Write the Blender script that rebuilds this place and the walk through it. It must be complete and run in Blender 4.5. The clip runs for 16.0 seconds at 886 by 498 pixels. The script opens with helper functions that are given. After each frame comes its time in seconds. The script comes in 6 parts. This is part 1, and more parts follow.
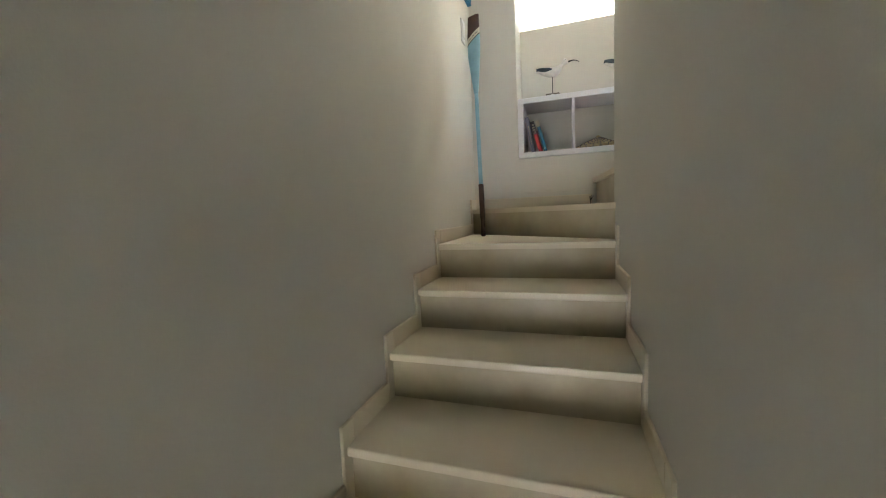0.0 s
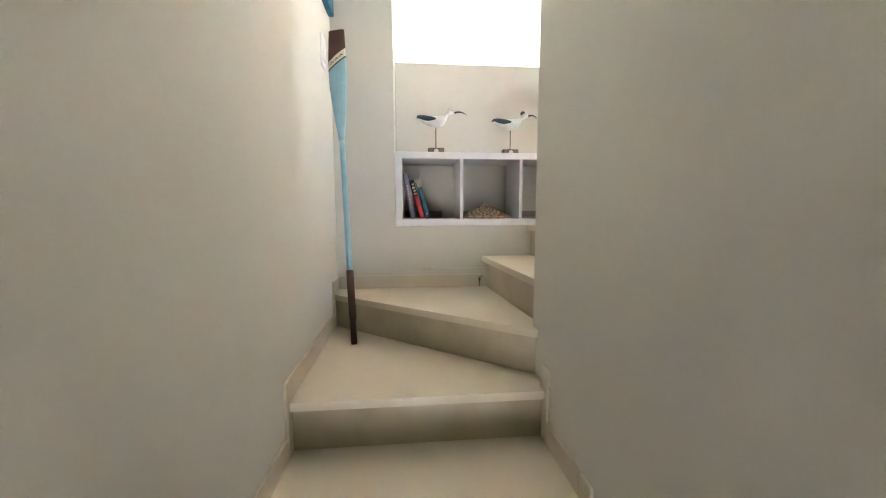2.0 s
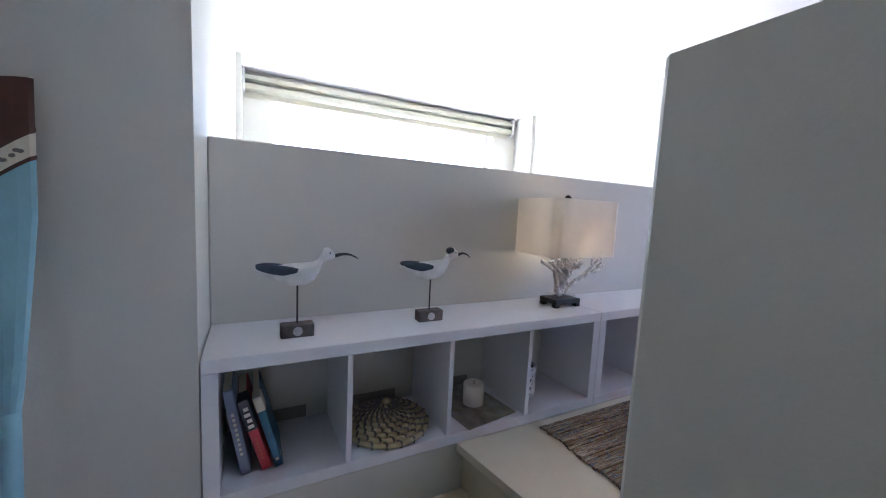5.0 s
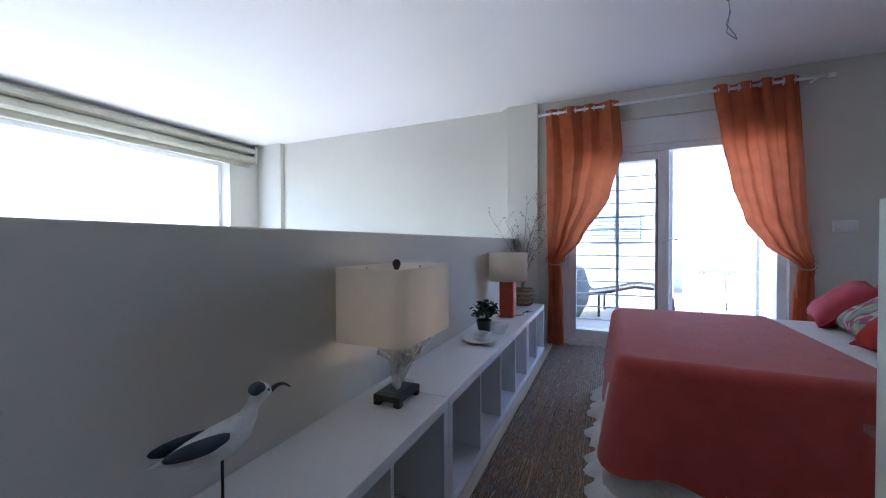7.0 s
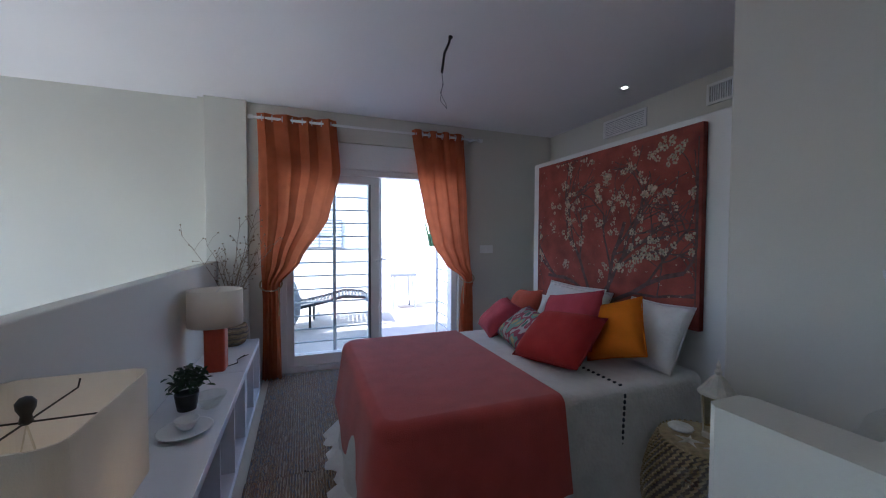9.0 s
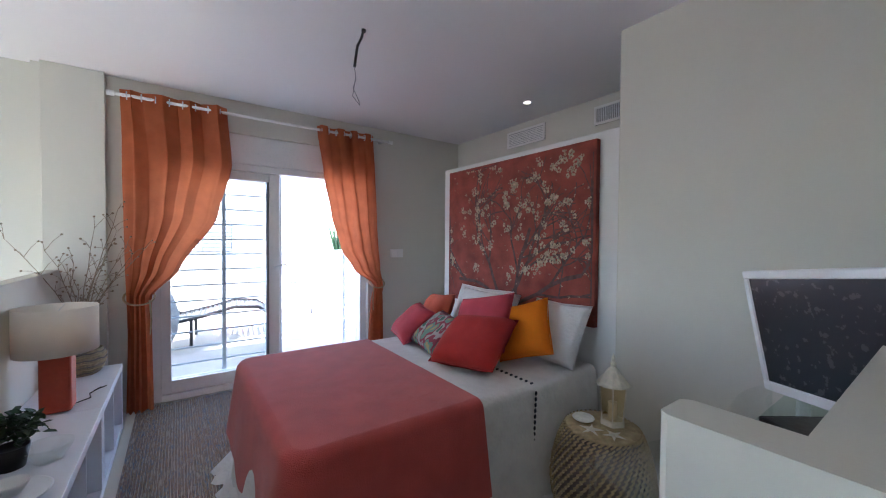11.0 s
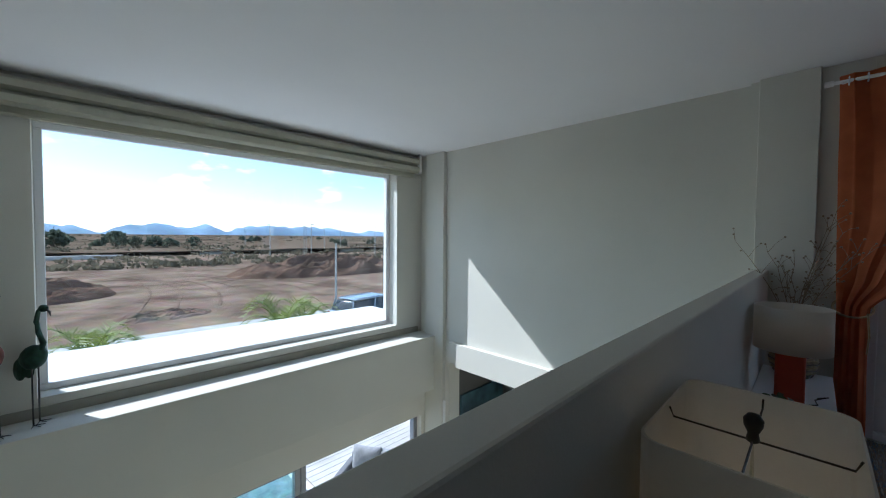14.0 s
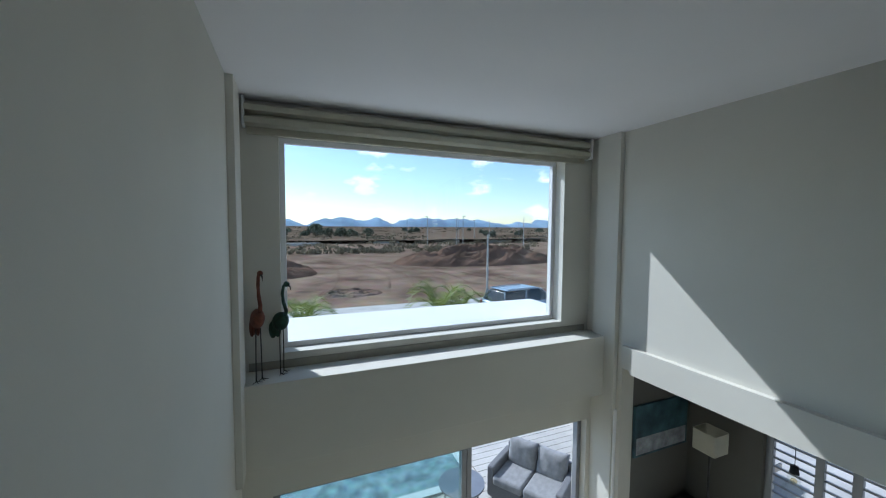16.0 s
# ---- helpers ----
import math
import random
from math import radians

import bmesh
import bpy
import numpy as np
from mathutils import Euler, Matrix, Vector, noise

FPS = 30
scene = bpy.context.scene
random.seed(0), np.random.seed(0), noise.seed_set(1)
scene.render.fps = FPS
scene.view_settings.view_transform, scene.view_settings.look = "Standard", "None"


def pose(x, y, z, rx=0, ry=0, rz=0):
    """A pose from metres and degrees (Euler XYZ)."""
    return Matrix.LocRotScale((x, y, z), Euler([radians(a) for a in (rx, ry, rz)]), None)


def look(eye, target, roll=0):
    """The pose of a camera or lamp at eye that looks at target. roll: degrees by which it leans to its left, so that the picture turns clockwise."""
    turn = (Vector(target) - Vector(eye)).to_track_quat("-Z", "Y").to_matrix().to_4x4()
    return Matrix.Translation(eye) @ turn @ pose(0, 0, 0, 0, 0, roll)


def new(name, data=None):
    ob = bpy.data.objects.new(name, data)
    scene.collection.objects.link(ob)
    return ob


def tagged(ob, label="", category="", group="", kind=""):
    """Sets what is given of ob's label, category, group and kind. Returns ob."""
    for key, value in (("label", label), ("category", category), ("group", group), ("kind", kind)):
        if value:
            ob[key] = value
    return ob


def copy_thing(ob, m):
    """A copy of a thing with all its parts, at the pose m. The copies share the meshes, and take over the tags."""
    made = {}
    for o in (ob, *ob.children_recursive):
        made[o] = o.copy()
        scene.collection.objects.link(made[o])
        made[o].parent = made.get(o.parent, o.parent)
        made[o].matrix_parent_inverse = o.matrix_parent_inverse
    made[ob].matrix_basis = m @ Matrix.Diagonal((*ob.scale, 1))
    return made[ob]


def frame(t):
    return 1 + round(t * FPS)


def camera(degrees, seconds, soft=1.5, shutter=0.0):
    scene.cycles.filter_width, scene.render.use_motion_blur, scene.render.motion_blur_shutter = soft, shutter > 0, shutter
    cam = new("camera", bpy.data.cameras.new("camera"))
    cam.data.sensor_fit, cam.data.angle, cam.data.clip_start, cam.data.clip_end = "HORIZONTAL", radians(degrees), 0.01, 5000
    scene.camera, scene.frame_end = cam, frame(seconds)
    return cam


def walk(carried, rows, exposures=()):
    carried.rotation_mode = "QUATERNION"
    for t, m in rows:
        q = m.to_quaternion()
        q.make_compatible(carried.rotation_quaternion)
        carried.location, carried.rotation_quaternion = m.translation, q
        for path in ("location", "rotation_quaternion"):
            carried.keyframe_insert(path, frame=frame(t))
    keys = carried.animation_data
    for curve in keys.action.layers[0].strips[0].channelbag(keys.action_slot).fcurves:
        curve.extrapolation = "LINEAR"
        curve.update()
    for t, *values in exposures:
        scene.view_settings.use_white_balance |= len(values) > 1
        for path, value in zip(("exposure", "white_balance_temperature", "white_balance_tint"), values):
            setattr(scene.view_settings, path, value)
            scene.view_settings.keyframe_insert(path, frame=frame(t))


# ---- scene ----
cam = camera(100, 16.0, soft=1.1)
PATH = [
    (0, (0.317, -2.816, -0.382), (-0.307, -0.924, -0.568), -2.5),
    (0.5, (0.197, -2.655, -0.268), (-0.033, -0.679, -0.469), -0.9),
    (1, (0.099, -2.511, -0.143), (0.195, -0.523, -0.337), -0.5),
    (1.5, (0.061, -2.358, -0.059), (0.226, -0.375, -0.265), -0.4),
    (2, (0.069, -2.157, 0.090), (0.258, -0.177, -0.118), -0.1),
    (2.5, (0.052, -1.903, 0.227), (0.279, 0.073, 0.014), -0.1),
    (3, (0.055, -1.692, 0.369), (0.330, 0.276, 0.144), 0.2),
    (3.5, (0.070, -1.508, 0.519), (0.487, 0.434, 0.285), 0.8),
    (4, (0.058, -1.317, 0.632), (0.518, 0.613, 0.374), 0.8),
    (4.5, (0.085, -1.204, 0.746), (0.751, 0.665, 0.497), 2.1),
    (7, (0.238, -0.524, 0.979), (2.067, 0.285, 0.947), -0.2),
    (7.5, (0.300, -0.494, 1.033), (2.252, -0.057, 1.008), -0.1),
    (8, (0.353, -0.424, 1.066), (2.351, -0.348, 1.035), 0.3),
    (8.5, (0.421, -0.326, 1.143), (2.387, -0.688, 1.087), 0.4),
    (9, (0.470, -0.319, 1.222), (2.339, -1.029, 1.157), 0.2),
    (11.3, (0.577, -0.289, 1.231), (2.204, -1.452, 1.187), 0.5),
    (11.5, (0.591, -0.269, 1.234), (2.415, -1.084, 1.145), -0.6),
    (12, (0.609, -0.201, 1.244), (2.603, -0.329, 1.166), 0.9),
    (12.5, (0.602, -0.095, 1.251), (2.541, 0.394, 1.189), 0.8),
    (13, (0.580, -0.012, 1.247), (2.369, 0.879, 1.179), 0.6),
    (13.5, (0.554, 0.050, 1.236), (2.188, 1.201, 1.170), 0.5),
    (14, (0.534, 0.097, 1.230), (1.947, 1.511, 1.164), 0.5),
    (14.5, (0.498, 0.147, 1.228), (1.775, 1.685, 1.160), 0.5),
    (15, (0.450, 0.215, 1.228), (1.505, 1.912, 1.151), 0.4),
    (15.5, (0.424, 0.291, 1.228), (1.257, 2.106, 1.121), 0.3),
    (16, (0.413, 0.298, 1.228), (1.179, 2.142, 1.109), 0.4),
]
EXPOSURES = [(0, 4.75, 6800, 14), (0.4, 5.3, 6950, 15), (1, 5.4, 7050, 15), (2, 5.3, 6700, 18), (3.5, 4.55, 6150, 22), (4.7, 3.8, 5400, 23), (7, 2.5, 5100, 19), (8.5, 2.05, 5100, 19), (9.2, 1.92, 5300, 19), (11.3, 2.9, 5550, 19), (12, 2.1, 5450, 18), (12.5, 1.72, 5300, 13), (14, 0.58, 5300, 9), (16, 0.08, 5300, 9)]
walk(cam, [(t, look(eye, target, roll)) for t, eye, target, roll in PATH], EXPOSURES)

# ---- light ----
world = bpy.data.worlds.new("sky")
scene.world = world
world.use_nodes = True
wn = world.node_tree.nodes
sky = wn.new("ShaderNodeTexSky")
sky.sky_type = "NISHITA"
sky.sun_disc = False
sky.dust_density, sky.ozone_density = 0.35, 1.3
SUN_ELEV, SUN_AZ = 39.6, -26.0
sky.sun_elevation = radians(SUN_ELEV)
sky.sun_rotation = radians(SUN_AZ)
wl = world.node_tree.links
co = wn.new("ShaderNodeTexCoord")
cl = wn.new("ShaderNodeTexNoise")
cl.inputs["Scale"].default_value, cl.inputs["Detail"].default_value, cl.inputs["Roughness"].default_value = 7.0, 5.0, 0.5
cm_ = wn.new("ShaderNodeMapping")
cm_.inputs["Scale"].default_value = (1.0, 1.0, 2.2)
wl.new(co.outputs["Generated"], cm_.inputs["Vector"])
wl.new(cm_.outputs[0], cl.inputs["Vector"])
cr = wn.new("ShaderNodeMapRange")
cr.inputs["From Min"].default_value, cr.inputs["From Max"].default_value = 0.575, 0.66
wl.new(cl.outputs["Fac"], cr.inputs["Value"])
cx = wn.new("ShaderNodeMix")
cx.data_type = "RGBA"
cx.inputs["B"].default_value = (9.0, 9.0, 9.2, 1)
wl.new(cr.outputs["Result"], cx.inputs["Factor"])
wl.new(sky.outputs[0], cx.inputs["A"])
wl.new(cx.outputs["Result"], wn["Background"].inputs[0])
wn["Background"].inputs[1].default_value = 0.15
sun = new("sun", bpy.data.lights.new("sun", "SUN"))
sun.data.energy, sun.data.angle, sun.data.color = 4.7, radians(0.5), (1.0, 0.95, 0.87)
_se, _sa = radians(SUN_ELEV), radians(SUN_AZ)
SUN_DIR = Vector((math.sin(_sa) * math.cos(_se), math.cos(_sa) * math.cos(_se), math.sin(_se)))
sun.matrix_world = look((0, 0, 0), -SUN_DIR)

# ---- plan, in metres: loft floor at 0, stairs rise along +y, bedroom along +x ----
Z_CEIL, Z_LOW = 2.335, -3.20
X_STL, X_STR = -0.335, 0.552      # faces of the stair walls
X_BED = 3.97                      # bedroom wall with the balcony door
X_VOID = 4.02                     # same wall beside the void
Y_WIN, WIN_T = 4.02, 0.30         # wall with the large window
Y_BACK = -2.93
PAR_Y0, PAR_Y1, PAR_Z = 0.318, 0.388, 1.022


# ---- materials ----
def mat(name, color, rough=0.6, metal=0.0, var=0.12, scale=6.0, bump=0.15, bscale=60.0, tint=None, spec=0.5, sheen=0.0, rvar=0.1, trans=None):
    m = bpy.data.materials.new(name)
    m.use_nodes = True
    nt = m.node_tree
    n, l = nt.nodes, nt.links
    b = n["Principled BSDF"]
    tc = n.new("ShaderNodeTexCoord")
    big = n.new("ShaderNodeTexNoise")
    big.inputs["Scale"].default_value, big.inputs["Detail"].default_value = scale, 5
    fine = n.new("ShaderNodeTexNoise")
    fine.inputs["Scale"].default_value, fine.inputs["Detail"].default_value = bscale, 3
    l.new(tc.outputs["Object"], big.inputs["Vector"])
    l.new(tc.outputs["Object"], fine.inputs["Vector"])
    ramp = n.new("ShaderNodeValToRGB")
    dark = [c * (1 - var) for c in color]
    light = tint if tint else [min(1, c * (1 + var)) for c in color]
    ramp.color_ramp.elements[0].position, ramp.color_ramp.elements[0].color = 0.3, (*dark, 1)
    ramp.color_ramp.elements[1].position, ramp.color_ramp.elements[1].color = 0.7, (*light, 1)
    l.new(big.outputs["Fac"], ramp.inputs["Fac"])
    mixc = n.new("ShaderNodeMix")
    mixc.data_type, mixc.blend_type = "RGBA", "MULTIPLY"
    mixc.inputs["Factor"].default_value = var
    l.new(ramp.outputs["Color"], mixc.inputs["A"])
    l.new(fine.outputs["Color"], mixc.inputs["B"])
    l.new(mixc.outputs["Result"], b.inputs["Base Color"])
    rr = n.new("ShaderNodeMapRange")
    rr.inputs["To Min"].default_value, rr.inputs["To Max"].default_value = max(0.02, rough - rvar), min(1, rough + rvar)
    l.new(fine.outputs["Fac"], rr.inputs["Value"])
    l.new(rr.outputs["Result"], b.inputs["Roughness"])
    b.inputs["Metallic"].default_value = metal
    b.inputs["Specular IOR Level"].default_value = spec
    b.inputs["Sheen Weight"].default_value = sheen
    bu = n.new("ShaderNodeBump")
    bu.inputs["Strength"].default_value, bu.inputs["Distance"].default_value = bump, 0.004
    l.new(fine.outputs["Fac"], bu.inputs["Height"])
    l.new(bu.outputs["Normal"], b.inputs["Normal"])
    if trans:
        tr = n.new("ShaderNodeBsdfTranslucent")
        l.new(mixc.outputs["Result"], tr.inputs["Color"])
        mx = n.new("ShaderNodeMixShader")
        mx.inputs[0].default_value = trans
        l.new(b.outputs[0], mx.inputs[1])
        l.new(tr.outputs[0], mx.inputs[2])
        l.new(mx.outputs[0], n["Material Output"].inputs["Surface"])
    return m


def glass_mat(name, tint=(1, 1, 1), gloss=0.06):
    m = bpy.data.materials.new(name)
    m.use_nodes = True
    n, l = m.node_tree.nodes, m.node_tree.links
    t = n.new("ShaderNodeBsdfTransparent")
    t.inputs[0].default_value = (*tint, 1)
    g = n.new("ShaderNodeBsdfGlossy")
    g.inputs["Roughness"].default_value = 0.02
    mx = n.new("ShaderNodeMixShader")
    mx.inputs[0].default_value = gloss
    l.new(t.outputs[0], mx.inputs[1])
    l.new(g.outputs[0], mx.inputs[2])
    l.new(mx.outputs[0], n["Material Output"].inputs["Surface"])
    return m


def glow(name, color, strength):
    m = bpy.data.materials.new(name)
    m.use_nodes = True
    b = m.node_tree.nodes["Principled BSDF"]
    b.inputs["Base Color"].default_value = (*color, 1)
    b.inputs["Emission Color"].default_value = (*color, 1)
    b.inputs["Emission Strength"].default_value = strength
    return m


def stripe_mat(name, colors, width, axis, rough=0.9, bump=0.6, jitter=0.35):
    """Woven stripes of several colours across one axis, broken up along the other."""
    m = bpy.data.materials.new(name)
    m.use_nodes = True
    n, l = m.node_tree.nodes, m.node_tree.links
    b = n["Principled BSDF"]
    tc = n.new("ShaderNodeTexCoord")
    mp = n.new("ShaderNodeMapping")
    s = [7.0, 7.0, 7.0]
    s[axis] = 1 / width
    mp.inputs["Scale"].default_value = s
    l.new(tc.outputs["Object"], mp.inputs["Vector"])
    no = n.new("ShaderNodeTexNoise")
    no.inputs["Scale"].default_value, no.inputs["Detail"].default_value = 1.0, 2
    l.new(mp.outputs[0], no.inputs["Vector"])
    ramp = n.new("ShaderNodeValToRGB")
    ramp.color_ramp.interpolation = "CONSTANT"
    el = ramp.color_ramp.elements
    el[0].position, el[0].color = 0.0, (*colors[0], 1)
    el[1].position, el[1].color = 0.34, (*colors[1], 1)
    for i, c in enumerate(colors[2:]):
        e = el.new(0.34 + (i + 1) * 0.32 / (len(colors) - 1))
        e.color = (*c, 1)
    l.new(no.outputs["Fac"], ramp.inputs["Fac"])
    l.new(ramp.outputs["Color"], b.inputs["Base Color"])
    b.inputs["Roughness"].default_value = rough
    bu = n.new("ShaderNodeBump")
    bu.inputs["Strength"].default_value, bu.inputs["Distance"].default_value = bump, 0.01
    l.new(no.outputs["Fac"], bu.inputs["Height"])
    l.new(bu.outputs["Normal"], b.inputs["Normal"])
    return m


M_WALL = mat("wall_paint", (0.66, 0.645, 0.575), 0.75, var=0.03, scale=1.2, bump=0.12, bscale=180, spec=0.25)
M_WHITE_WALL = mat("white_wall_paint", (0.74, 0.74, 0.72), 0.7, var=0.03, scale=1.5, bump=0.12, bscale=160, spec=0.25)
M_CEIL = mat("ceiling_paint", (0.80, 0.79, 0.80), 0.8, var=0.02, scale=1.0, bump=0.06, bscale=150, spec=0.2)
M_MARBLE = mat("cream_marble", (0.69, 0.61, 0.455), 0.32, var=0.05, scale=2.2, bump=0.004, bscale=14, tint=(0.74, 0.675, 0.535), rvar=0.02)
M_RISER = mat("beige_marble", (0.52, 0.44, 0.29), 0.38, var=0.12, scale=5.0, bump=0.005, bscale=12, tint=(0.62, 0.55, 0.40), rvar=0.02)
M_SHELF = mat("white_laminate", (0.80, 0.80, 0.81), 0.4, var=0.02, scale=3, bump=0.04, bscale=90)
M_PLASTIC = mat("white_plastic", (0.82, 0.82, 0.80), 0.35, var=0.02, scale=5, bump=0.02)
M_FRAME = mat("white_aluminium", (0.80, 0.80, 0.80), 0.3, var=0.03, scale=4, bump=0.02)
M_DARK = mat("dark_gap", (0.03, 0.03, 0.03), 0.6)
M_SKIRT = mat("grey_skirting", (0.30, 0.29, 0.24), 0.5, var=0.08)
M_CORAL = mat("coral_throw_fabric", (0.50, 0.085, 0.075), 0.9, var=0.12, scale=9, bump=0.5, bscale=240, sheen=0.3, spec=0.2)
M_LINEN = mat("white_linen", (0.78, 0.77, 0.75), 0.9, var=0.06, scale=14, bump=1.0, bscale=60, sheen=0.1, spec=0.15)
M_ORANGE = mat("orange_cushion_fabric", (0.85, 0.23, 0.010), 0.9, var=0.08, scale=10, bump=0.4, bscale=260, sheen=0.0, spec=0.15)
M_RED = mat("red_cushion_fabric", (0.45, 0.042, 0.038), 0.9, var=0.12, scale=10, bump=0.4, bscale=260, sheen=0.05, spec=0.15)
M_PINK = mat("rose_cushion_fabric", (0.52, 0.075, 0.10), 0.9, var=0.12, scale=10, bump=0.4, bscale=260, sheen=0.05, spec=0.15)
M_SALMON = mat("salmon_cushion_fabric", (0.60, 0.125, 0.075), 0.9, var=0.12, scale=10, bump=0.4, bscale=260, sheen=0.05, spec=0.15)
M_CURTAIN = mat("orange_voile", (0.56, 0.165, 0.070), 0.85, var=0.10, scale=9, bump=0.3, bscale=320, spec=0.15, trans=0.5)
M_ROPE = mat("straw_rope", (0.48, 0.38, 0.22), 0.9, var=0.2, scale=40, bump=0.6)
M_OAR_BLUE = mat("pale_blue_paint", (0.26, 0.50, 0.60), 0.6, var=0.10, scale=8, bump=0.2, tint=(0.32, 0.57, 0.66))
M_OAR_BROWN = mat("dark_brown_paint", (0.075, 0.028, 0.018), 0.55, var=0.3, scale=12, bump=0.3)
M_CREAM = mat("cream_paint", (0.72, 0.66, 0.52), 0.6, var=0.08, scale=14)
M_NAVY = mat("navy_paint", (0.03, 0.05, 0.08), 0.6, var=0.4, scale=30, bump=0.3)
M_BIRD = mat("chipped_white_paint", (0.74, 0.73, 0.70), 0.65, var=0.12, scale=30, bump=0.4)
M_BLACK = mat("black_metal", (0.02, 0.02, 0.02), 0.4, var=0.3, scale=20)
M_GREYWOOD = mat("grey_washed_wood", (0.20, 0.17, 0.15), 0.7, var=0.3, scale=25, bump=0.5)
M_SHADE = mat("cream_linen_shade", (0.86, 0.83, 0.765), 0.9, var=0.03, scale=8, bump=0.5, bscale=350, spec=0.1, trans=0.5)
M_CORALROCK = mat("white_coral", (0.80, 0.79, 0.74), 0.8, var=0.08, scale=50, bump=0.6, bscale=200)
M_ACRYLIC = glass_mat("clear_acrylic", (0.96, 0.98, 0.97), 0.10)
M_GLASS = glass_mat("window_glass", (0.97, 0.99, 0.98), 0.05)
M_REDCER = mat("red_leather_lamp_base", (0.52, 0.075, 0.03), 0.45, var=0.12, scale=10, bump=0.3)
M_LEAF = mat("dark_green_leaf", (0.035, 0.085, 0.03), 0.5, var=0.4, scale=30)
M_TWIG = mat("dry_twig", (0.34, 0.27, 0.19), 0.9, var=0.3, scale=40)
M_WICKER = mat("natural_wicker", (0.42, 0.34, 0.22), 0.8, var=0.35, scale=60, bump=0.8, bscale=140)
M_WAX = mat("cream_wax", (0.80, 0.76, 0.64), 0.5, var=0.04)
M_SCREEN = mat("grey_screen", (0.025, 0.03, 0.038), 0.25, var=0.1, scale=2, bump=0.0)
M_BLKPL = mat("black_plastic", (0.015, 0.015, 0.016), 0.35, var=0.2)
M_GLASSDESK = glass_mat("green_tinted_glass", (0.86, 0.93, 0.90), 0.14)
M_LANTERN = mat("ivory_metal", (0.70, 0.66, 0.55), 0.5, var=0.12, scale=30, bump=0.3)
M_AMBER = glass_mat("amber_glass", (0.92, 0.84, 0.66), 0.10)
M_BLUEART = mat("blue_sea_painting", (0.02, 0.13, 0.30), 0.6, var=0.5, scale=9, bump=0.3, tint=(0.10, 0.42, 0.62))
M_PATIOCUSH = mat("pale_grey_cushion", (0.30, 0.30, 0.30), 0.95, var=0.15, scale=9, bump=0.5, sheen=0.2)
M_SOFA = mat("grey_rattan", (0.20, 0.20, 0.205), 0.8, var=0.25, scale=60, bump=0.9, bscale=120)
M_BLINDS = mat("cream_roller_fabric", (0.66, 0.64, 0.52), 0.8, var=0.05, scale=5, bump=0.3, bscale=300, trans=0.3)
M_STEEL = mat("white_steel", (0.75, 0.76, 0.78), 0.4, var=0.05)
M_GREYFRAME = mat("grey_aluminium", (0.28, 0.29, 0.31), 0.35, metal=0.4, var=0.08)
M_RENDER = mat("white_render", (0.78, 0.77, 0.74), 0.9, var=0.05, scale=2, bump=0.3, bscale=90)
M_TERRACE = mat("terrace_tile", (0.52, 0.45, 0.38), 0.6, var=0.10, scale=3, bump=0.2)
M_SOIL = mat("dry_soil", (0.25, 0.165, 0.118), 0.95, var=0.48, scale=0.30, bump=0.9, bscale=1.2, tint=(0.38, 0.275, 0.20), spec=0.0)
M_MOUND = mat("dug_earth", (0.185, 0.115, 0.08), 0.95, var=0.45, scale=0.6, bump=1.0, bscale=5, spec=0.0)
M_SCRUB = mat("dry_scrub", (0.15, 0.11, 0.075), 0.95, var=0.45, scale=0.03, bump=0.5, bscale=0.6, tint=(0.28, 0.205, 0.145), spec=0.0)
# blue of the far air is mixed into this base colour as haze
M_MOUNTAIN = mat("hazed_mountain", (0.32, 0.43, 0.54), 1.0, var=0.25, scale=0.004, bump=0.0, bscale=0.02, spec=0.0)
M_PALM = mat("palm_frond", (0.30, 0.36, 0.07), 0.6, var=0.35, scale=8, trans=0.35)
M_TREE = mat("tree_foliage", (0.15, 0.17, 0.12), 0.9, trans=0.3, var=0.4, scale=0.5, spec=0.1)
M_BARK = mat("bark", (0.12, 0.09, 0.06), 0.9, var=0.3)
M_CAR = mat("silver_blue_paint", (0.36, 0.43, 0.50), 0.25, metal=0.5, var=0.04)
M_CARGLASS = mat("dark_car_glass", (0.02, 0.03, 0.035), 0.1, var=0.1)
M_RUBBER = mat("tyre_rubber", (0.02, 0.02, 0.02), 0.8)
M_CONCRETE = mat("pale_concrete", (0.52, 0.50, 0.46), 0.9, var=0.15, scale=1.5, bump=0.4, bscale=30, spec=0.1)
RUG_COLOURS = [(0.10, 0.075, 0.055), (0.30, 0.21, 0.10), (0.20, 0.10, 0.07), (0.36, 0.30, 0.20), (0.09, 0.12, 0.17), (0.28, 0.16, 0.07), (0.14, 0.10, 0.08), (0.40, 0.33, 0.24)]
M_RUG = stripe_mat("woven_rag_rug", RUG_COLOURS, 0.011, 1)
M_PAISLEY = stripe_mat("paisley_fabric", [(0.10, 0.16, 0.13), (0.42, 0.38, 0.36), (0.30, 0.06, 0.09), (0.18, 0.30, 0.24), (0.45, 0.34, 0.16), (0.14, 0.10, 0.16)], 0.09, 0, bump=0.1)


# ---- mesh helpers ----
def bx(bm, x0, x1, y0, y1, z0, z1, bev=0.0, seg=2, m=None):
    t = Matrix.Translation(((x0 + x1) / 2, (y0 + y1) / 2, (z0 + z1) / 2)) @ Matrix.Diagonal((abs(x1 - x0), abs(y1 - y0), abs(z1 - z0), 1))
    r = bmesh.ops.create_cube(bm, size=1, matrix=(m @ t) if m else t)
    if bev:
        e = list({e for v in r["verts"] for e in v.link_edges})
        bmesh.ops.bevel(bm, geom=e, offset=bev, segments=seg, profile=0.5, affect="EDGES")
    return bm


